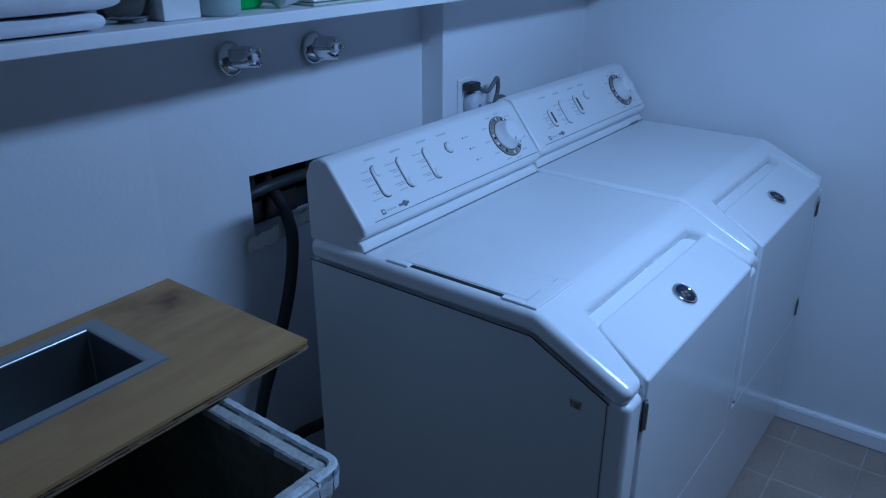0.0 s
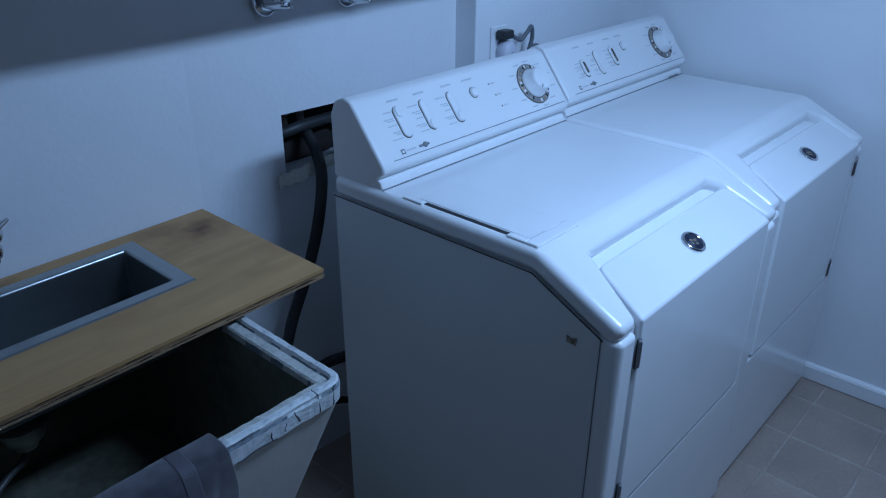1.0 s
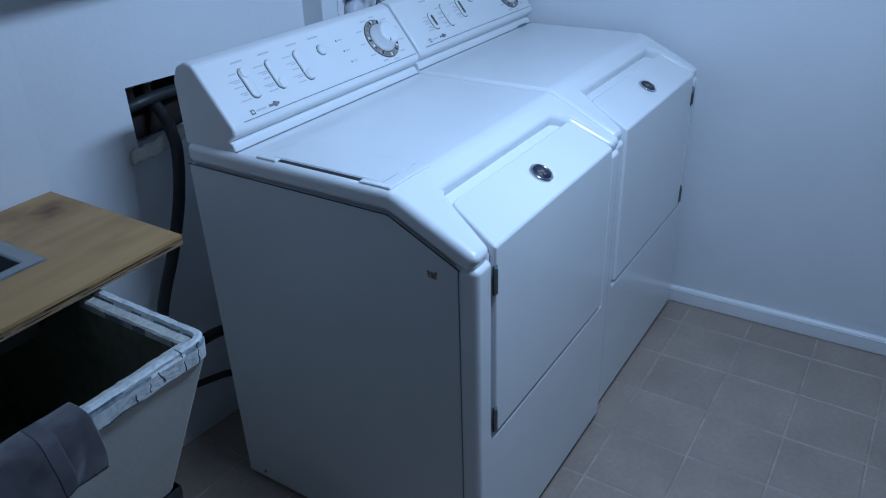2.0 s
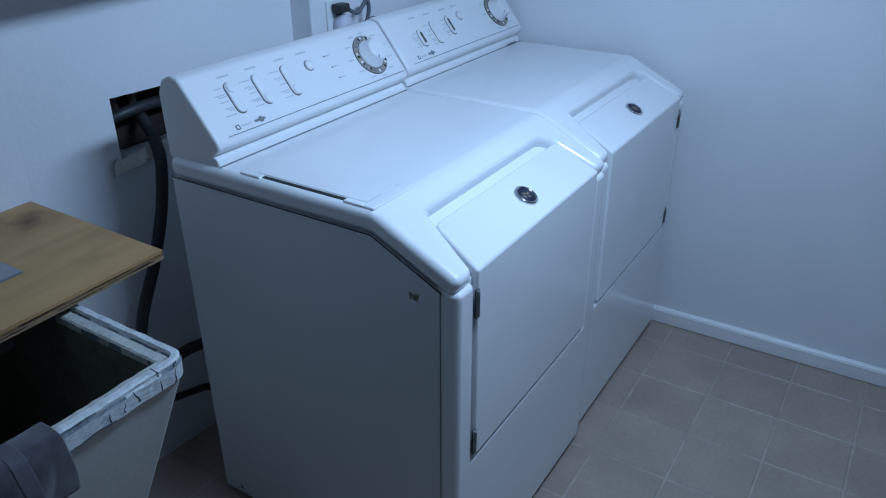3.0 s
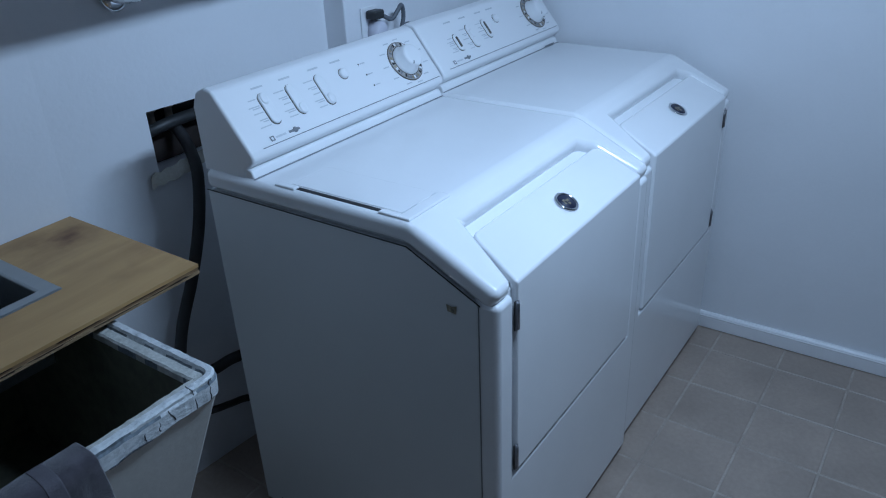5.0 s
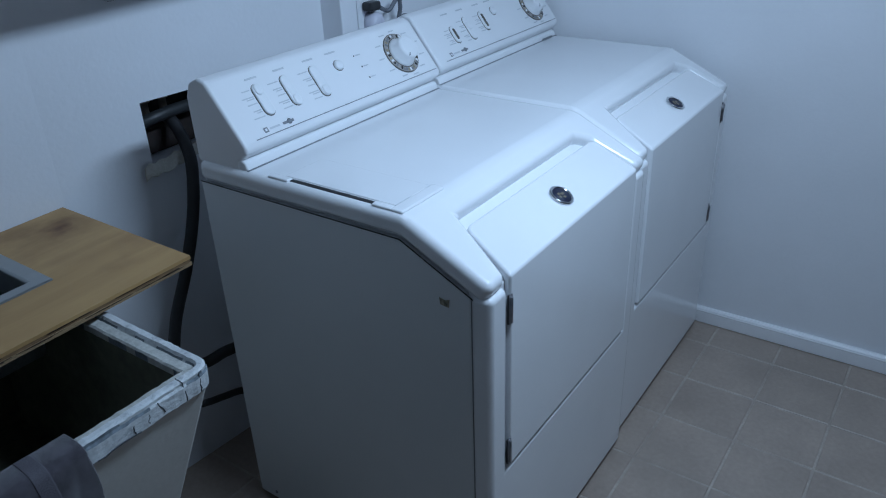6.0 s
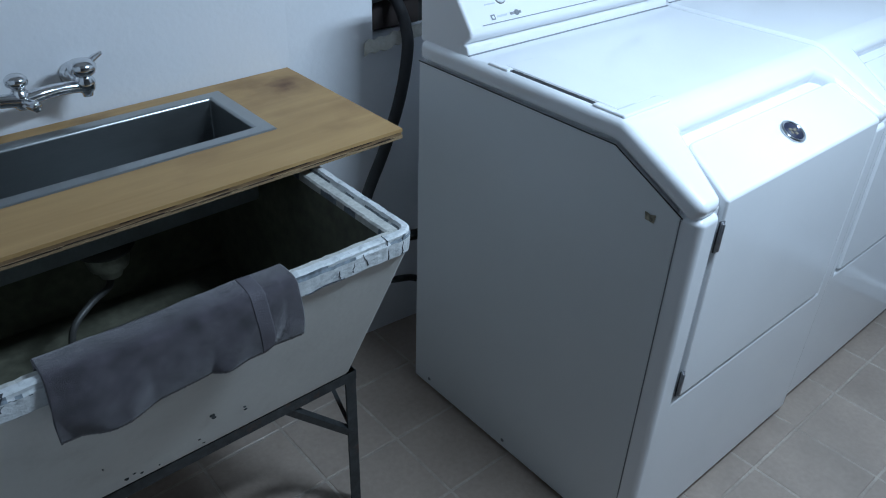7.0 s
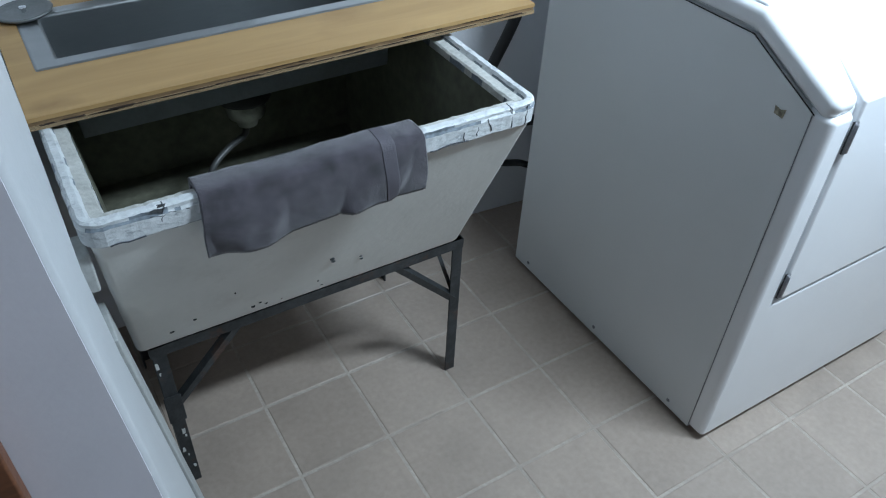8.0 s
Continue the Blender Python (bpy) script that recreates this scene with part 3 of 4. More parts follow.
        part("lid_joint", box(0.029, 0.075, 0.2005, 0.2025, z, z + 0.0028), PALE, t, smooth=False)
        part("lid_joint", box(0.120, 0.134, 0.2005, 0.2025, z, z + 0.0028), PALE, t, smooth=False)
        # chip in the side's paint and screws along its foot
        bm = quads([(-0.0008, 0.072, 0.79), (-0.0008, 0.09, 0.792), (-0.0008, 0.092, 0.806), (-0.0008, 0.08, 0.803), (-0.0008, 0.07, 0.807)])
        part("paint_chip", bm, paint("chipped_spot", (0.3, 0.27, 0.2), 0.8, grain=0.5, scale=120), t, "bare chip in the side's paint", thick=0.0006, smooth=False)
        for sy in (0.643, 0.361, 0.094):
            part("screw", lathe([(0, 0.002), (0.004, 0.0015), (0.005, 0), (0.005, -0.002)], Matrix.Translation((-0.0, sy, 0.034)) @ Matrix.Rotation(radians(-90), 4, "Y"), 10), GREY, t, "small dark screw")
    else:
        part("rating_label", box(0.58, 0.64, 0.5565, 0.5585, 0.943, 0.95), GREY, t, "small dark label", smooth=False)
    t.location = offset
    return t


washer = machine("washer", "white front-loading washing machine with sloped front and rear console", "matching laundry pair", True, (0, 0, 0))
dryer = machine("dryer", "white tumble dryer matching the washing machine beside it", "matching laundry pair", False, (0.692, 0.014, 0))

# ---- laundry tub on its iron stand ----
TX0, TX1, TY0, TY1, TZ = -1.06, -0.352, 0.272, 0.948, 0.815
BX0, BX1, BY0, BY1, BZ = -1.03, -0.378, 0.445, 0.938, 0.405


def ring_mesh(levels):
    """Rectangles (x0, x1, y0, y1, z) joined one to the next."""
    bm = bmesh.new()
    rings = [[bm.verts.new(p) for p in ((x0, y0, z), (x1, y0, z), (x1, y1, z), (x0, y1, z))] for x0, x1, y0, y1, z in levels]
    for a, b in zip(rings, rings[1:]):
        for k in range(4):
            bm.faces.new((a[k], a[(k + 1) % 4], b[(k + 1) % 4], b[k]))
    return bm, rings


tub = thing("laundry_tub", "old off-white painted concrete laundry tub with a chipped rim", "laundry tub")
bm, rg = ring_mesh([(BX0, BX1, BY0, BY1, BZ), (TX0 + 0.008, TX1 - 0.008, TY0 + 0.006, TY1 - 0.006, TZ - 0.038)])
bm.faces.new(rg[0][::-1])
part("basin_shell", bm, TUB, tub, "off-white painted outside of the tub", bevel=0.012, segments=3, angle=40)
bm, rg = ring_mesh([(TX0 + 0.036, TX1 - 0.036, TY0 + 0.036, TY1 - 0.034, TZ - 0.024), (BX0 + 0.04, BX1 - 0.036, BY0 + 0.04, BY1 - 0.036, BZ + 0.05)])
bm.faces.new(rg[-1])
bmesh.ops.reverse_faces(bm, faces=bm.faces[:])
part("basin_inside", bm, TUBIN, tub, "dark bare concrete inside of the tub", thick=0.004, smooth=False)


def rim():
    """A rounded, worn lip all round the tub: a groove runs along its top."""
    rnd = random.Random(3)
    r = 0.028
    path = []
    for cx, cy, a0 in ((TX1 - r, TY0 + r, -90), (TX1 - r, TY1 - r, 0), (TX0 + r, TY1 - r, 90), (TX0 + r, TY0 + r, 180)):
        for k in range(7):
            a = radians(a0 + 15 * k)
            path.append((Vector((cx + r * math.cos(a), cy + r * math.sin(a), 0)), Vector((math.cos(a), math.sin(a), 0))))
    full = []
    for i, (p, n) in enumerate(path):
        q, m = path[(i + 1) % len(path)]
        steps = max(1, int((q - p).length / 0.008))
        full += [(p.lerp(q, s / steps), n.lerp(m, s / steps).normalized()) for s in range(steps)]
    prof = [(-0.004, -0.041), (0.0, -0.037), (0.0015, -0.011), (-0.001, -0.007), (-0.0005, -0.002), (-0.004, 0.0006), (-0.013, 0.0006), (-0.016, -0.004), (-0.018, -0.0075), (-0.033, -0.009), (-0.036, -0.012), (-0.038, -0.028)]
    bm = bmesh.new()
    rings = []
    for p, n in full:
        j = [rnd.gauss(0, 0.0003) for _ in range(3)]
        rings.append([bm.verts.new(p + n * (o + j[0] + rnd.gauss(0, 0.00025)) + Vector((0, 0, TZ + z + j[1] + rnd.gauss(0, 0.00028)))) for o, z in prof])
    worn = 0
    for i, (a, b) in enumerate(zip(rings, rings[1:] + rings[:1])):
        if rnd.random() < 0.4:
            worn = rnd.random()
        for k in range(len(prof) - 1):
            f = bm.faces.new((a[k], a[k + 1], b[k + 1], b[k]))
            if (k == 2 and worn < 0.55) or (k == 3 and worn < 0.25) or (k == 7 and worn < 0.5) or (k == 10 and worn > 0.5) or (k == 0 and worn > 0.7):
                f.material_index = 1
            elif k in (8, 9, 10):
                f.material_index = 2
    return bm


part("rim", rim(), RIM, tub, "chipped and cracked white painted rim", smooth=False, extra=(SLATE, paint("worn_ledge", (0.5, 0.5, 0.47), 0.75, grain=0.2, scale=20, bump=0.6, dirt=(0.25, 0.25, 0.22), dirt_scale=9, dirt_amount=0.6)))
# cracks across the corner of the rim, and lost flakes
CRACK = paint("crack_grey", (0.06, 0.065, 0.075), 0.9, grain=0.3)
rnd = random.Random(12)


def crack(x, z0, z1, lean, back):
    """A thin, wandering crack up the rim's front and over its top."""
    pts = [Vector((x + lean * k / 5 + rnd.uniform(-0.0015, 0.0015), TY0 - 0.0009, TZ + z0 + (z1 - z0) * k / 5)) for k in range(6)]
    if back:
        pts += [Vector((x + lean + rnd.uniform(-0.001, 0.001), TY0 + 0.003 + back * k / 3, TZ + 0.0004)) for k in range(4)]
    bm = bmesh.new()
    add_tube(bm, pts, 0.0009, 5)
    part("rim_crack", bm, CRACK, tub, smooth=False)


for args in ((-0.447, -0.03, -0.008, -0.008, 0), (-0.408, -0.036, -0.001, -0.003, 0.012), (-0.381, -0.036, -0.003, 0.001, 0), (-0.475, -0.032, -0.016, 0.003, 0), (-0.5, -0.034, -0.02, 0.002, 0), (-0.962, -0.022, -0.002, 0.006, 0.008)):
    crack(*args)
for x0, x1, z in ((-0.56, -0.49, -0.036), (-1.03, -0.985, -0.037), (-0.975, -0.925, -0.012)):
    bm = bmesh.new()
    add_tube(bm, [Vector((x0 + (x1 - x0) * k / 6, TY0 - 0.0008, TZ + z + rnd.uniform(-0.0018, 0.0018))) for k in range(7)], 0.0011, 5)
    part("rim_crack", bm, CRACK, tub, smooth=False)
bm = quads([(-0.975, TY0 - 0.001, TZ - 0.004), (-0.96, TY0 - 0.002, TZ - 0.008), (-0.952, TY0 + 0.003, TZ + 0.0012), (-0.963, TY0 + 0.005, TZ + 0.0012)])
part("rim_chip", bm, IRON, tub, "brown chip broken out of the rim", thick=0.003, smooth=False)

# rusty specks low on the front
for px, k2, r in ((-0.682, 0.31, 0.0042), (-0.678, 0.28, 0.003), (-0.62, 0.235, 0.0022), (-0.617, 0.205, 0.0028), (-0.825, 0.09, 0.0042), (-0.812, 0.105, 0.0024), (-0.80, 0.075, 0.003), (-0.77, 0.065, 0.002), (-0.93, 0.17, 0.0022), (-0.97, 0.12, 0.003), (-0.70, 0.12, 0.0018), (-0.86, 0.3, 0.0015), (-0.69, 0.06, 0.002)):
    py, pz = BY0 + (TY0 - BY0) * k2, BZ + (TZ - 0.038 - BZ) * k2
    m = Matrix.Translation((px, py + 0.002, pz)) @ Matrix.Rotation(radians(90 - 23), 4, "X") @ Matrix.Diagonal((rnd.uniform(0.7, 1.5), rnd.uniform(0.6, 1.2), 1, 1))
    part("rust_spot", lathe([(0, 0.0035), (r, 0.003), (r * 1.1, 0)], m, 7), IRON, tub, "chipped rusty spot", smooth=False)

stand = thing("tub_stand", "dark iron angle stand carrying the laundry tub", "stand")
LX0, LX1, LY0, LY1 = -1.01, -0.364, 0.446, 0.83
for lx, sx in ((LX0, 1), (LX1, -1)):
    for ly, sy in ((LY0, 1), (LY1, -1)):
        bm = bmesh.new()
        add_box(bm, min(lx, lx + sx * 0.024), max(lx, lx + sx * 0.024), min(ly, ly + sy * 0.004), max(ly, ly + sy * 0.004), 0, BZ)
        add_box(bm, min(lx, lx + sx * 0.004), max(lx, lx + sx * 0.004), min(ly + sy * 0.004, ly + sy * 0.03), max(ly + sy * 0.004, ly + sy * 0.03), 0, BZ)
        part("leg", bm, IRON, stand, "dark angle-iron leg", smooth=False)
for ly in (LY0 - 0.001, LY1 - 0.003):
    part("rail", box(LX0 - 0.004, LX1 + 0.001, ly, ly + 0.005, BZ - 0.022, BZ), IRON, stand, smooth=False)
for lx in (LX0 - 0.001, LX1 - 0.004):
    part("rail", box(lx, lx + 0.005, LY0 + 0.004, LY1 - 0.004, BZ - 0.03, BZ), IRON, stand, smooth=False)


def strut(p, q, name="brace", r=0.011):
    bm = bmesh.new()
    add_tube(bm, [Vector(p), Vector(q)], r, 4)
    part(name, bm, IRON, stand, smooth=False)


for lx, sx in ((LX0 + 0.012, 1), (LX1 - 0.012, -1)):
    strut((lx, LY0 + 0.008, 0.235), (lx + sx * 0.145, LY0 + 0.008, BZ - 0.016))
    strut((lx, LY0 + 0.008, 0.245), (lx, LY0 + 0.15, BZ - 0.016), r=0.006)
    strut((lx, LY1 - 0.008, 0.235), (lx + sx * 0.145, LY1 - 0.008, BZ - 0.016))
part("gusset", box(LX0 - 0.004, LX0 + 0.028, LY0 - 0.004, LY0 - 0.0005, 0.2, 0.275), IRON, stand, "rusty iron plate", bevel=0.003, segments=1)
FLECK = paint("paint_fleck", (0.6, 0.6, 0.58), 0.8, grain=0.2)
for dx, fz, fw, fh in ((0.001, 0.36, 0.004, 0.016), (0.002, 0.338, 0.003, 0.007), (0.012, 0.165, 0.006, 0.014), (0.015, 0.15, 0.004, 0.006), (0.004, 0.11, 0.005, 0.012), (0.01, 0.09, 0.003, 0.005), (0.016, 0.05, 0.004, 0.008)):
    bm = box(LX0 + dx, LX0 + dx + fw, LY0 - 0.0012, LY0 + 0.001, fz - fh / 2, fz + fh / 2)
    for v in bm.verts:
        v.co.x += rnd.uniform(-0.0015, 0.0015)
    part("paint_fleck", bm, FLECK, stand, "pale fleck of old paint", smooth=False)
part("crossbar", box(LX0, LX1, 0.62, 0.65, BZ - 0.012, BZ - 0.001), IRON, stand, smooth=False)

# white wooden block wedged between tub and wall, and a board behind the leg
BOARD = paint("board_grey", (0.45, 0.46, 0.45), 0.7, grain=0.15, scale=9, dirt=(0.2, 0.2, 0.18), dirt_scale=5, dirt_amount=0.5)
tagged(finish("wood_block", box(-1.098, -1.055, 0.29, 0.34, 0.695, 0.76), BOARD, bevel=0.004), "small grey painted block wedged beside the tub", "block")
bm = box(-1.012, -0.994, 0.27, 0.36, 0.0, 0.62)
for v in bm.verts:
    v.co.x -= 0.1 * v.co.z
tagged(finish("wall_board", bm, BOARD, bevel=0.003), "grey painted board leaning beside the tub stand", "board")

# ---- plywood top with the steel basin ----
PX0, PX1, PY0, PY1, PZ = -1.072, -0.178, 0.532, 0.953, 0.836
SX0, SX1, SY0, SY1 = -1.006, -0.39, 0.70, 0.893     # inside of the basin
RISE = Matrix.Translation((PX0, 0, PZ)) @ Matrix.Rotation(radians(-0.75), 4, "Y") @ Matrix.Translation((-PX0, 0, -PZ))
top = thing("plywood_top", "worn plywood sheet laid over the back of the tub", "worktop")
zs = [TZ + 0.001, TZ + 0.008, TZ + 0.0145, PZ]
ply_mats = (PLYEDGE, paint("ply_core", (0.2, 0.125, 0.06), 0.8, grain=0.35, scale=30, stretch=(1, 2, 10)), PLY)
for k, (z0, z1) in enumerate(zip(zs, zs[1:])):
    i = (0.0, 0.0015, 0.0)[k]
    bm = bmesh.new()
    for a in ((PX0 + i, SX0, PY0 + i, PY1), (SX1, PX1 - i, PY0 + i, PY1), (SX0, SX1, PY0 + i, SY0), (SX0, SX1, SY1, PY1)):
        add_box(bm, *a, z0, z1)
    bmesh.ops.remove_doubles(bm, verts=bm.verts[:], dist=1e-5)
    inner = [f for f in bm.faces if len([g for g in bm.faces if g is not f and set(g.verts) == set(f.verts)])]
    bmesh.ops.delete(bm, geom=inner, context="FACES")
    part("ply_layer", bm, ply_mats[k], top, ("pale edge veneer", "dark core veneer", "warm tan face veneer with a dark knot")[k], smooth=False)
GAP = paint("ply_gap", (0.035, 0.022, 0.014), 0.9, grain=0.3)
rnd = random.Random(31)
for k in range(34):
    # thin, ragged gaps where the veneers of the front edge have come apart, widest towards the worn end
    u = (k + rnd.random()) / 34
    cx, cw, cz, ch = PX0 + 0.01 + 0.85 * u, rnd.uniform(0.02, 0.08), rnd.choice((0.0065, 0.0075, 0.0138)), rnd.uniform(0.0005, 0.0011) * (2.2 if u < 0.16 or abs(u - 0.55) < 0.03 else 1)
    cw = min(cw, PX1 - 0.004 - cx)
    bm = box(cx, cx + cw, PY0 - 0.0007, PY0 + 0.003, TZ + cz - ch / 2, TZ + cz + ch / 2)
    for v in bm.verts:
        v.co.z += rnd.uniform(-0.45, 0.45) * ch
        v.co.x += rnd.uniform(-0.006, 0.006)
    part("splintered_gap", bm, GAP, top, "dark splintered gap in the edge", smooth=False)

sink = thing("steel_basin", "shallow stainless steel trough basin set in the plywood", "sink")
bm, rg = ring_mesh([(SX0 - 0.03, SX1 + 0.026, SY0 - 0.026, SY1 + 0.022, PZ + 0.0005), (SX0 - 0.028, SX1 + 0.024, SY0 - 0.024, SY1 + 0.02, PZ + 0.0028),
                    (SX0 + 0.004, SX1 - 0.004, SY0 + 0.004, SY1 - 0.004, PZ + 0.0022), (SX0 + 0.008, SX1 - 0.008, SY0 + 0.008, SY1 - 0.008, PZ - 0.004),
                    (SX0 + 0.014, SX1 - 0.016, SY0 + 0.016, SY1 - 0.016, PZ - 0.15)])
bm.faces.new(rg[-1])
part("bowl", bm, STEEL, sink, "brushed steel bowl with a flat flange", bevel=0.004, segments=3, angle=35)
bm, rg = ring_mesh([(SX0 + 0.0045, SX1 - 0.0045, SY0 + 0.0045, SY1 - 0.0045, PZ - 0.012), (SX0 + 0.01, SX1 - 0.012, SY0 + 0.012, SY1 - 0.012, PZ - 0.153)])
bm.faces.new(rg[-1])
part("bowl_underside", bm, paint("underside_grey", (0.34, 0.37, 0.39), 0.6, grain=0.12), sink, "grey coated underside of the bowl", smooth=False)
DX, DY = -0.692, 0.772
part("drain_collar", lathe([(0.056, 0), (0.056, -0.02), (0.052, -0.028), (0.044, -0.032), (0, -0.032)], Matrix.Translation((DX, DY, PZ - 0.154)), 20), RUBBER, sink, "black drain collar")
part("drain_tail", lathe([(0.04, 0), (0.041, -0.012), (0.036, -0.034), (0.024, -0.042), (0.02, -0.056), (0, -0.056)], Matrix.Translation((DX, DY, PZ - 0.186)), 18), paint("dull_drain_metal", (0.5, 0.5, 0.46), 0.4, 0.8, grain=0.25), sink, "dull metal drain tail")
part("drain_hose", tube([(DX, DY, PZ - 0.235), (DX - 0.012, DY - 0.006, PZ - 0.262), (DX - 0.055, DY - 0.03, PZ - 0.268), (DX - 0.1, DY - 0.055, PZ - 0.29), (DX - 0.118, DY - 0.065, PZ - 0.35), (DX - 0.12, DY - 0.065, BZ + 0.06)], 0.0065), PVC, sink, "grey drain hose")

strainer = thing("sink_strainer", "round steel sink stopper lying on the plywood corner", "sink stopper")
m = Matrix.Translation((-1.016, 0.905, PZ + 0.003)) @ Matrix.Rotation(radians(-3), 4, 'Y')
part("plate", lathe([(0, 0.003), (0.02, 0.003), (0.04, 0.006), (0.047, 0.008), (0.049, 0.006), (0.046, 0.002), (0.03, 0.0006), (0, 0.0006)], m, 28), paint("dull_steel", (0.22, 0.23, 0.23), 0.5, 0.8, grain=0.2), strainer)
part("stem", lathe([(0, 0.014), (0.006, 0.013), (0.007, 0.01), (0.004, 0.006), (0.004, 0.002)], m, 14), CHROME, strainer, "small round grip")

for ob in (top, sink, strainer):
    ob.matrix_basis = RISE

# ---- towel over the rim ----
def towel(u0=0.0, u1=1.0, lift=0.0):
    bm = bmesh.new()
    nx, ns = max(4, int(190 * (u1 - u0))), 34
    x0, x1 = -0.915, -0.57
    verts = []
    for i in range(nx + 1):
        u = u0 + (u1 - u0) * i / nx
        row = []
        droop = 0.101 + 0.003 * math.sin(u * 7) - 0.003 * u
        for j in range(ns + 1):
            v = j / ns
            x = x0 + (x1 - x0) * u + 0.004 * math.sin(v * 5 + u * 3) + 0.012 * (v - 0.4) * (0.5 - u)
            w = 0.005 * math.sin(u * 11 + 1.1 * math.sin(v * 4 + u * 3)) + 0.0042 * math.exp(-((u - 0.56 - 0.05 * v) / 0.055) ** 2) + 0.0034 * math.exp(-((u - 0.2 + 0.06 * v) / 0.06) ** 2) + 0.0012 * math.sin(u * 31 + v * 7) + 0.0016 * noise.noise((u * 9, v * 5, 2.0))
            back = 0.30
            if v < back:
                k = v / back
                y, z = TY0 + 0.036 - 0.001, TZ - 0.06 * (1 - k)
                y += 0.006
                z += 0.004
            elif v < 0.48:
                k = (v - back) / (0.48 - back)
                a = math.pi * k
                y = TY0 + 0.019 + 0.0235 * math.cos(a)
                z = TZ + 0.001 + 0.005 * math.sin(a) + w * 0.3
            else:
                k = (v - 0.48) / 0.52
                y = TY0 - 0.008 - 0.012 * math.sin(k * 2.2) - abs(w) * 1.2 * k - w * k + 0.012 * k
                z = TZ + 0.001 - (droop + 0.0012 * noise.noise((u * 90, 0, 0)) + 0.0007 * math.sin(u * 410)) * k
            out = Vector((0, -lift if v > 0.45 else lift if v < 0.32 else 0, lift if 0.32 < v < 0.6 else 0))
            row.append(bm.verts.new(Vector((x, y, z)) + out))
        verts.append(row)
    for a, b in zip(verts, verts[1:]):
        for j in range(ns):
            bm.faces.new((a[j], a[j + 1], b[j + 1], b[j]))
    return bm


t = thing("hand_towel", "dark grey terry hand towel hung over the tub rim", "towel")
part("cloth", towel(), TOWEL, t, thick=0.007)
part("woven_band", towel(0.79, 0.855, 0.0003), paint("towel_band", (0.1, 0.092, 0.108), 0.8, grain=0.15, fine=500, bump=0.5), t, "smooth woven band", thick=0.003)

# ---- wall faucet ----
faucet = thing("wall_faucet", "chrome two-handle wall faucet above the plywood", "faucet")
FZ, FY = 0.925, 0.89
back = Matrix.Rotation(radians(90), 4, "X")
for side in (-1, 1):
    arm = spline([(-0.73, FY - 0.012, FZ - 0.002), (-0.73 + side * 0.035, FY - 0.008, FZ + 0.002), (-0.73 + side * 0.075, FY, FZ + 0.0), (-0.73 + side * 0.105, FY, FZ - 0.004)])
    bm = bmesh.new()
    add_tube(bm, arm, 0.0125, 14, 0.85)
    part("arm", bm, CHROME, faucet, "thick curved chrome arm")
for hx in (-0.836, -0.625):
    part("escutcheon", lathe([(0.024, 0), (0.025, 0.004), (0.017, 0.012), (0.013, 0.02), (0.013, 0.06), (0, 0.06)], Matrix.Translation((hx, wall_y(hx), FZ)) @ back, 20), CHROME, faucet)
    part("valve", lathe([(0, -0.022), (0.009, -0.021), (0.011, -0.014), (0.016, -0.008), (0.018, 0.006), (0.014, 0.014), (0.012, 0.02), (0, 0.02)], Matrix.Translation((hx, FY, FZ)), 18), CHROME, faucet)
    h = part("handle", lathe([(0.011, 0.016), (0.02, 0.02), (0.0245, 0.028), (0.024, 0.036), (0.018, 0.044), (0.008, 0.047), (0, 0.0475)], Matrix.Translation((hx, FY, FZ)), 20), CHROME, faucet, "domed chrome handle")
    bm = bmesh.new()
    add_tube(bm, spline([(hx + 0.008, FY, FZ + 0.034), (hx + 0.024, FY + 0.008, FZ + 0.041), (hx + 0.042, FY + 0.016, FZ + 0.046)], 5), 0.0085, 10, 0.45)
    part("lever", bm, CHROME, h, "short pointed lever")
part("hub", lathe([(0, -0.018), (0.012, -0.016), (0.018, -0.006), (0.018, 0.01), (0.012, 0.016), (0.011, 0.022), (0.018, 0.027), (0.019, 0.036), (0.013, 0.043), (0, 0.045)], Matrix.Translation((-0.736, FY - 0.004, FZ - 0.002)), 18), CHROME, faucet, "round spout hub")
part("spout", tube([(-0.734, FY - 0.012, FZ - 0.006), (-0.73, FY - 0.03, FZ - 0.004), (-0.722, FY - 0.046, FZ - 0.006)], 0.0095, 12), CHROME, faucet, "short chrome spout")

# ---- two stop valves under the shelf ----
def stop_valve(m):
    t = thing("stop_valve", "chrome stop valve with a fluted knob on a round wall plate", "valve", "pair of stop valves")
    r = Matrix.Rotation(radians(90), 4, "X")
    part("wall_plate", lathe([(0.036, 0), (0.037, 0.003), (0.033, 0.011), (0.025, 0.016), (0.02, 0.018), (0, 0.018)], r, 28), CHROME, t, "domed chrome wall plate")
    k = part("knob", lathe([(0.018, 0.012), (0.0235, 0.018), (0.0245, 0.026), (0.0225, 0.055), (0.0205, 0.066), (0.016, 0.07), (0, 0.068)], r, 8), CHROME, t, "fluted chrome knob")
    for a in (0.5, 2.07, 3.64, 5.21):
        d = Vector((math.cos(a), 0, math.sin(a)))
        part("flute", tube([Vector((0, -0.024, 0)) + d * 0.0225, Vector((0, -0.05, 0)) + d * 0.021, Vector((0, -0.073, 0)) + d * 0.019], 0.0055, 8), CHROME, k)
    t.matrix_basis = m
    return t


valve = stop_valve(pose(0.03, wall_y(0.03) - 0.001, 1.278, -8, 0, 8))
copy_thing(valve, pose(0.25, wall_y(0.25) - 0.001, 1.276, -4, 25, 4))

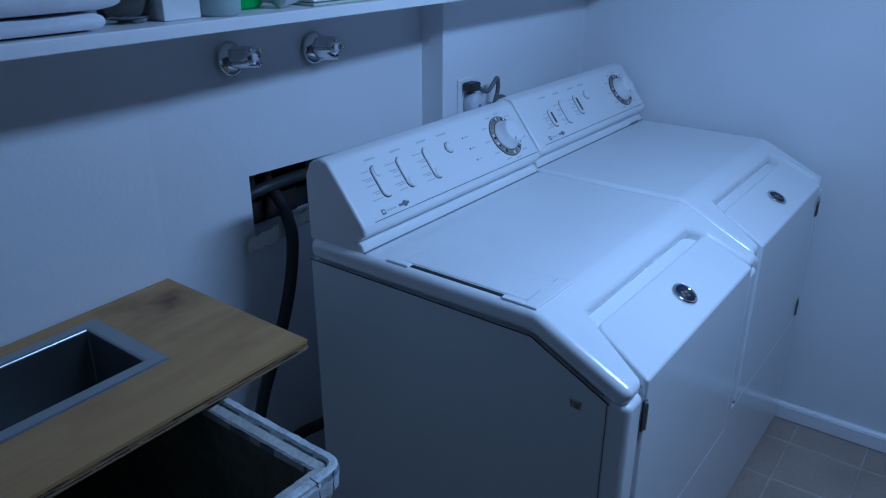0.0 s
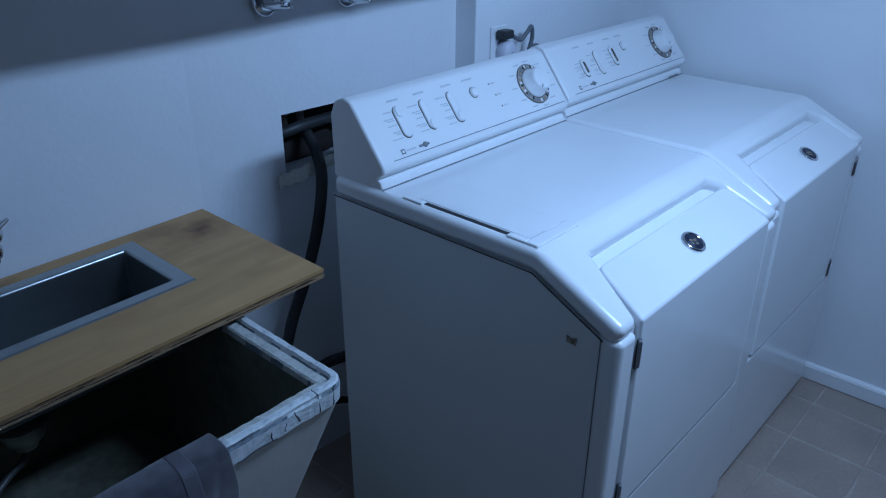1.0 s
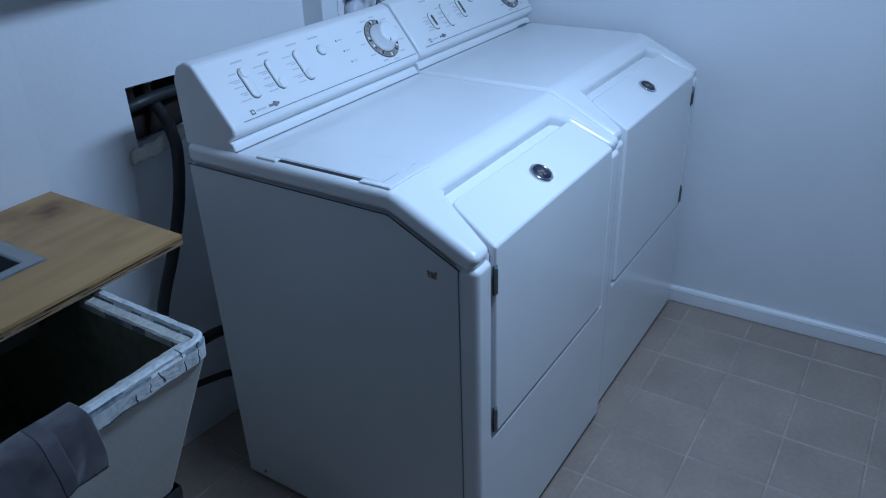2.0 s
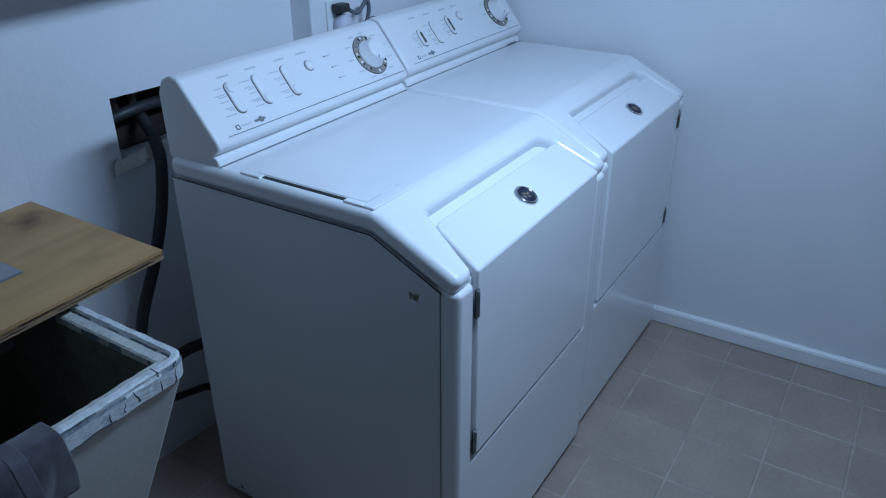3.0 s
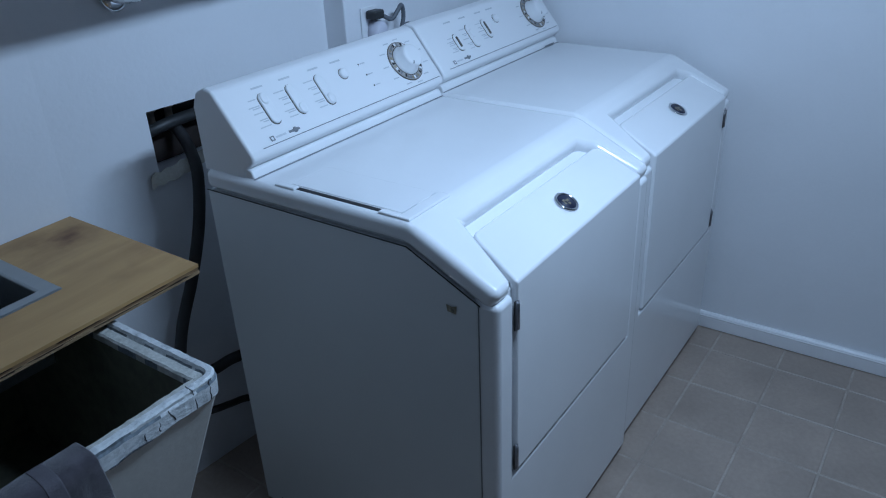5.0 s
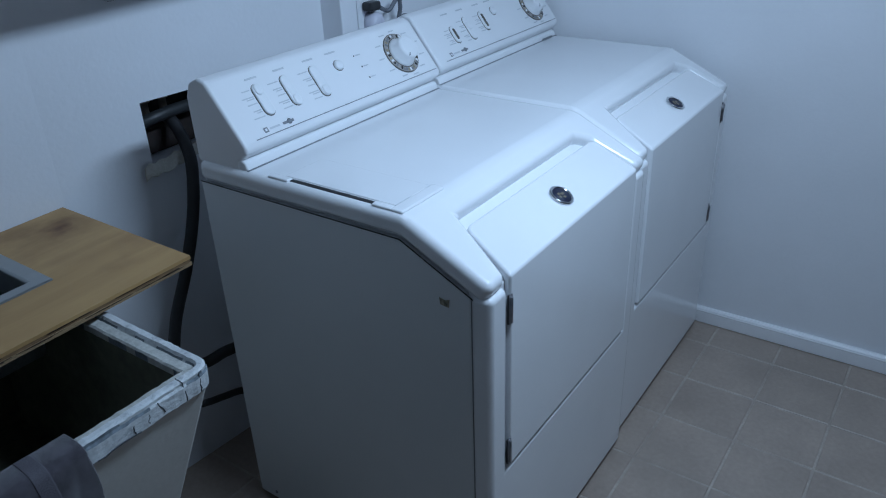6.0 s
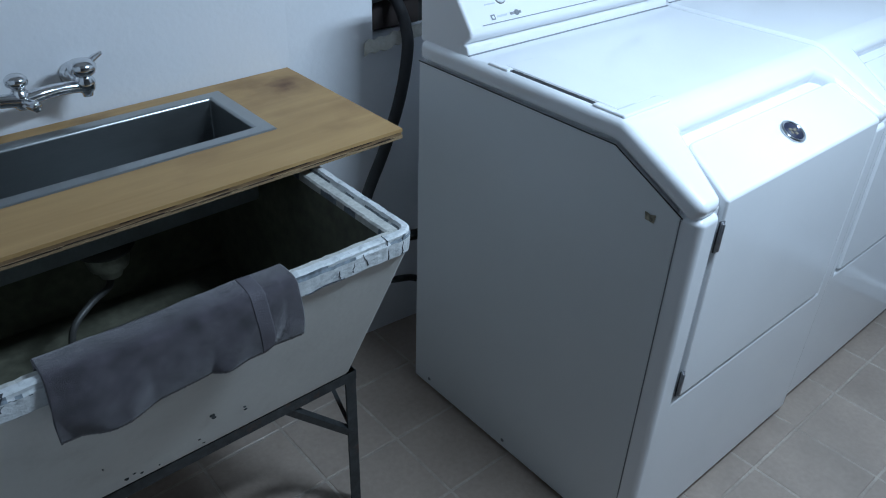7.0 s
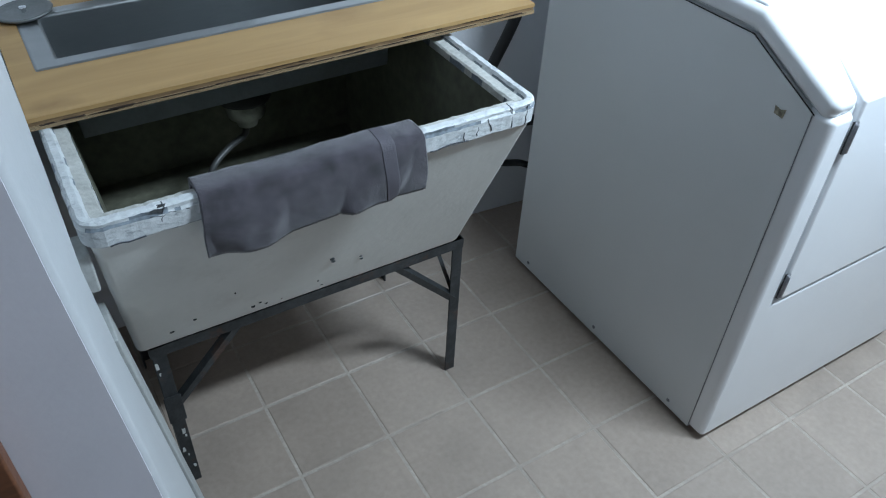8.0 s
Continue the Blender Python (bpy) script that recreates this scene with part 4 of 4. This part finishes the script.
# ---- shelf and what stands on it ----
SZ, SHY = 1.383, 0.62
shelf = thing("wall_shelf", "long white painted board shelf on wall cleats", "shelf")
part("board", prism([(SHY, SZ), (SHY, SZ + 0.02), (YW - 0.004, SZ + 0.02), (YW - 0.004, SZ)], -1.07, 0.609), TRIM, shelf, "white painted shelf board", bevel=0.002, segments=2)
part("board", prism([(SHY, SZ), (SHY, SZ + 0.02), (YP - 0.001, SZ + 0.02), (YP - 0.001, SZ)], 0.609, XR - 0.002), TRIM, shelf, "white painted shelf board", bevel=0.002, segments=2)
part("cleat", box(XR - 0.02, XR - 0.001, 0.66, YP - 0.002, SZ - 0.05, SZ - 0.001), TRIM, shelf, bevel=0.002)
ST = SZ + 0.0205


def folded(x0, x1, y0, y1, z0, high, seed):
    """One folded cloth: a long loop with a round fold at its right end, softly uneven."""
    bm = bmesh.new()
    r = high / 2
    prof = [(x0, z0)] + [(x0 + (x1 - r - x0) * k / 8, z0) for k in range(1, 9)]
    prof += [(x1 - r + r * math.sin(math.pi * k / 9), z0 + r - r * math.cos(math.pi * k / 9)) for k in range(1, 9)]
    prof += [(x1 - r - (x1 - r - x0) * k / 8, z0 + high) for k in range(9)]
    rows = []
    for j in range(13):
        v = j / 12
        row = []
        for px, pz in prof:
            p = Vector((px, y0 + (y1 - y0) * v, pz))
            n = noise.noise(p * 17 + Vector((seed * 3.1, 0, 0)))
            lift = (pz - z0) / high
            edge = 0.25 * r * (abs(2 * v - 1) ** 6)
            row.append(bm.verts.new(p + Vector((0.004 * n, 0.003 * n, 0.004 * n * lift - edge * (2 * lift - 1)))))
        rows.append(row)
    for a, b in zip(rows, rows[1:]):
        for k in range(len(prof)):
            bm.faces.new((a[k], a[(k + 1) % len(prof)], b[(k + 1) % len(prof)], b[k]))
    bm.faces.new(rows[0])
    bm.faces.new(rows[-1][::-1])
    return bm


cloths = thing("folded_towels", "stack of folded white towels on the shelf", "towels")
zt = ST + 0.001
for k, (x1, high) in enumerate(((-0.405, 0.022), (-0.372, 0.05), (-0.385, 0.045))):
    part("folded_towel", folded(-0.70, x1, 0.632, 0.88, zt, high, k), WHITECLOTH, cloths)
    zt += high + 0.001

jar = thing("glass_jar", "round glass jar with dark contents on the shelf", "jar")
m = Matrix.Translation((-0.335, 0.70, ST))
part("glass", lathe([(0, 0.0), (0.03, 0.0), (0.036, 0.006), (0.042, 0.05), (0.045, 0.1), (0.043, 0.1), (0.039, 0.05), (0.033, 0.009), (0, 0.006)], m, 24), GLASS, jar, "clear glass body")
part("contents", lathe([(0, 0.012), (0.031, 0.012), (0.036, 0.05), (0.037, 0.06), (0, 0.064)], m, 20), BROWN, jar, "dark brown contents")

tagged(finish("white_carton", box(-0.298, -0.232, 0.655, 0.72, ST, ST + 0.15), CARD, bevel=0.002), "plain white upright carton on the shelf", "carton")
cup = thing("plastic_cup", "clear tinted plastic measuring cup on the shelf", "cup")
part("wall", lathe([(0, 0.0), (0.03, 0.0), (0.034, 0.004), (0.041, 0.13), (0.0395, 0.13), (0.0325, 0.006), (0, 0.004)], Matrix.Translation((-0.19, 0.665, ST)), 28), CUP, cup)
bottle = thing("green_bottle", "bright green plastic bottle standing on the shelf", "bottle")
part("body", lathe([(0, 0.0), (0.045, 0.0), (0.052, 0.006), (0.052, 0.15), (0.04, 0.18), (0.018, 0.2), (0.018, 0.22), (0, 0.22)], Matrix.Translation((-0.118, 0.735, ST)) @ Matrix.Diagonal((1.2, 1.0, 1, 1)), 32), GREEN, bottle, "green body")
part("cap", lathe([(0.02, 0.21), (0.021, 0.25), (0, 0.252)], Matrix.Translation((-0.118, 0.735, ST)), 18), CARD, bottle, "white screw cap")
t = thing("foil_roll", "short silvery white roll lying on the shelf", "roll")
m = Matrix.Translation((-0.075, 0.66, ST + 0.026)) @ Matrix.Rotation(radians(80), 4, "Y")
part("roll", lathe([(0.01, -0.0), (0.024, 0.0), (0.0255, 0.002), (0.0255, 0.05), (0.024, 0.052), (0.01, 0.052), (0.01, 0.0)], m, 24), paint("foil_white", (0.66, 0.68, 0.7), 0.3, 0.4, grain=0.12, scale=40), t)
t = thing("paper_stack", "flat stack of pale papers on the shelf", "papers")
for k in range(4):
    bm = box(-0.01 + 0.003 * k, 0.26 - 0.004 * k, 0.637 + 0.003 * k, 0.84, ST + 0.0065 * k, ST + 0.0065 * k + 0.005)
    part("sheet", bm, CARD if k % 2 else paint("paper_green", (0.5, 0.58, 0.48), 0.7, grain=0.06), t, bevel=0.001, segments=1)

# ---- outlet, plug and cord on the proud wall ----
outlet = thing("wall_outlet", "white duplex wall outlet plate", "outlet")
part("plate", box(0.671, 0.741, YP - 0.006, YP - 0.0005, 1.035, 1.15), PLASTIC, outlet, bevel=0.003)
part("socket", box(0.689, 0.723, YP - 0.0075, YP - 0.006, 1.104, 1.138), PLUG, outlet, bevel=0.0006, segments=1)
adapter = thing("plug_adapter", "pale round plug-in adapter in the outlet", "plug")
part("body", lathe([(0, 0.036), (0.018, 0.036), (0.026, 0.031), (0.028, 0.02), (0.028, 0.0), (0, 0)], Matrix.Translation((0.718, YP - 0.0065, 1.078)) @ Matrix.Rotation(radians(90), 4, "X") @ Matrix.Diagonal((1, 1.25, 1, 1)), 24), PLUG, adapter)
part("button", lathe([(0, 0.0385), (0.004, 0.0385), (0.005, 0.0355)], Matrix.Translation((0.72, YP - 0.0065, 1.078)) @ Matrix.Rotation(radians(90), 4, "X"), 10), GREY, adapter, "small dark button")
cord = thing("power_cord", "grey power cord with a dark moulded plug", "cord")
part("plug", box(0.685, 0.728, YP - 0.042, YP - 0.0078, 1.118, 1.142), HOSEGREY, cord, "dark moulded plug", bevel=0.006)
part("wire", tube([(0.723, YP - 0.03, 1.128), (0.751, YP - 0.045, 1.112), (0.773, YP - 0.05, 1.13), (0.795, YP - 0.048, 1.142), (0.805, YP - 0.045, 1.11), (0.793, YP - 0.04, 1.06), (0.783, YP - 0.03, 0.98), (0.783, YP - 0.03, 0.6)], 0.006), CORD, cord)
part("wire", tube([(0.773, YP - 0.028, 1.02), (0.803, YP - 0.04, 1.075), (0.828, YP - 0.045, 1.085), (0.851, YP - 0.04, 1.06), (0.853, YP - 0.03, 0.95), (0.843, YP - 0.03, 0.6)], 0.006), CORD, cord)

# ---- pipes in the wall opening, torn edge, hoses ----
YH = wall_y(0.12)
pipes = thing("wall_pipes", "dark water valves and pipe inside the wall opening", "pipes")
part("pipe", tube([(0.03, YH + 0.055, 0.95), (0.09, YH + 0.03, 0.968), (0.16, YH + 0.03, 0.972), (0.31, YH + 0.045, 0.965)], 0.014, 12), HOSEGREY, pipes, "grey horizontal pipe")
for vx in (0.085, 0.135):
    part("valve", lathe([(0.009, -0.03), (0.009, 0.006), (0.014, 0.008), (0.014, 0.022), (0.008, 0.026), (0, 0.026)], Matrix.Translation((vx, YH + 0.05, 0.995)), 12), BRASS, pipes, "dull brass valve")
part("timber", box(0.05, 0.24, YH + 0.07, YH + 0.099, 0.87, 0.955), BRICKRED, pipes, "reddish brown timber in the wall", bevel=0.004)
rnd = random.Random(8)
bm = bmesh.new()
prev = None
for k in range(15):
    x = 0.012 + 0.2 * k / 14
    zlow = 0.852 + 0.02 * (k / 14) ** 0.7 + rnd.uniform(-0.004, 0.004)
    row = [bm.verts.new((x, YH - 0.02 + 0.016 * abs(k - 5) / 9, zlow - 0.006)), bm.verts.new((x + 0.006, YH - 0.004, zlow + 0.022))]
    if prev:
        bm.faces.new((prev[0], row[0], row[1], prev[1]))
    prev = row
tagged(finish("torn_plaster", bm, GYPSUM, thick=0.008), "torn plasterboard lip under the wall opening", "plaster")
drain = thing("drain_hose", "thick black rubber drain hose running down behind the washer", "hose")
part("hose", tube([(0.14, YH + 0.06, 0.955), (0.138, YH + 0.03, 0.945), (0.128, YH - 0.015, 0.905), (0.113, YH - 0.045, 0.85), (0.082, YH - 0.055, 0.74), (0.03, YH - 0.06, 0.62), (-0.03, YH - 0.06, 0.5), (-0.05, YH - 0.06, 0.4), (0.0, YH - 0.085, 0.365), (0.06, YH - 0.1, 0.37), (0.12, YH - 0.1, 0.36), (0.25, YH - 0.1, 0.35)], 0.0145, 14), RUBBER, drain)
supply = thing("supply_hose", "thinner black hose looping low behind the washer", "hose")
part("hose", tube([(-0.2, YH - 0.03, 0.33), (-0.11, YH - 0.06, 0.28), (-0.03, YH - 0.09, 0.258), (0.03, YH - 0.1, 0.245), (0.08, YH - 0.1, 0.23), (0.13, YH - 0.1, 0.205), (0.25, YH - 0.11, 0.17)], 0.0095, 12), RUBBER, supply)

# brown wooden upright against the wall's end
tagged(finish("wooden_post", box(-1.26, -1.19, 0.0, 0.031, 0.0, 1.05), WOODBROWN, bevel=0.004), "brown wooden upright leaning at the wall's end", "post")

# ---- tube lamp hung from the ceiling ----
lamp = thing("tube_lamp", "white hanging lamp with two short fluorescent tubes", "lamp")
lx, ly, lz = LAMP
part("housing", prism([(ly - 0.1, lz + 0.035), (ly - 0.05, lz + 0.075), (ly + 0.05, lz + 0.075), (ly + 0.1, lz + 0.035), (ly + 0.096, lz + 0.032), (ly, lz + 0.06), (ly - 0.096, lz + 0.032)], lx - 0.33, lx + 0.33), TRIM, lamp, "white folded steel reflector")
for dy in (-0.035, 0.035):
    part("tube", tube([(lx - 0.3, ly + dy, lz + 0.024), (lx + 0.3, ly + dy, lz + 0.024)], 0.013, 12, False), BULB, lamp, "glowing glass tube")
for dx in (-0.25, 0.25):
    part("hanger", tube([(lx + dx, ly, lz + 0.07), (lx + dx, ly, CEILING + 0.01)], 0.003, 6, False), HINGE, lamp, "thin steel hanger")
lamp.matrix_basis = TILT @ Matrix.Translation(LAMP).inverted()

# ---- floor tiles ----
PITCH, GX, GY, JOINT = 0.2085, -0.388, 0.345, 0.005
fl = bpy.data.objects["floor"]
meshes = []
for k in range(6):
    rnd = random.Random(k + 40)
    bm = bmesh.new()
    h = (PITCH - JOINT) / 2
    low = [bm.verts.new((sx * h, sy * h, -0.0022)) for sx, sy in ((-1, -1), (1, -1), (1, 1), (-1, 1))]
    high = [bm.verts.new((sx * (h - 0.0025) , sy * (h - 0.0025), rnd.uniform(-0.0003, 0.0002))) for sx, sy in ((-1, -1), (1, -1), (1, 1), (-1, 1))]
    bm.faces.new(high)
    for i in range(4):
        bm.faces.new((low[i], low[(i + 1) % 4], high[(i + 1) % 4], high[i]))
    me = bpy.data.meshes.new("tile")
    bm.to_mesh(me)
    bm.free()
    me.materials.append(TILE)
    meshes.append(me)
rest = bmesh.new()
rnd = random.Random(77)
i0, i1 = math.floor((WEST - GX) / PITCH) , math.floor((XR - 0.01 - GX) / PITCH)
j0, j1 = math.floor((SOUTH - GY) / PITCH), math.floor((YW - GY) / PITCH)
for i in range(i0, i1 + 1):
    for j in range(j0, j1 + 1):
        x, y = GX + (i + 0.5) * PITCH, GY + (j + 0.5) * PITCH
        if x > -1.35 and y > -1.25:
            ob = new("tile", meshes[rnd.randrange(6)])
            ob.parent = fl
            ob.location = (x, y, 0)
        else:
            h = (PITCH - JOINT) / 2
            rest.faces.new([rest.verts.new((x + sx * h, y + sy * h, 0)) for sx, sy in ((-1, -1), (1, -1), (1, 1), (-1, 1))])
me = bpy.data.meshes.new("far_tiles")
rest.to_mesh(me)
rest.free()
me.materials.append(TILE)
ob = new("far_tiles", me)
ob.parent = fl
ob["kind"] = "stuff"
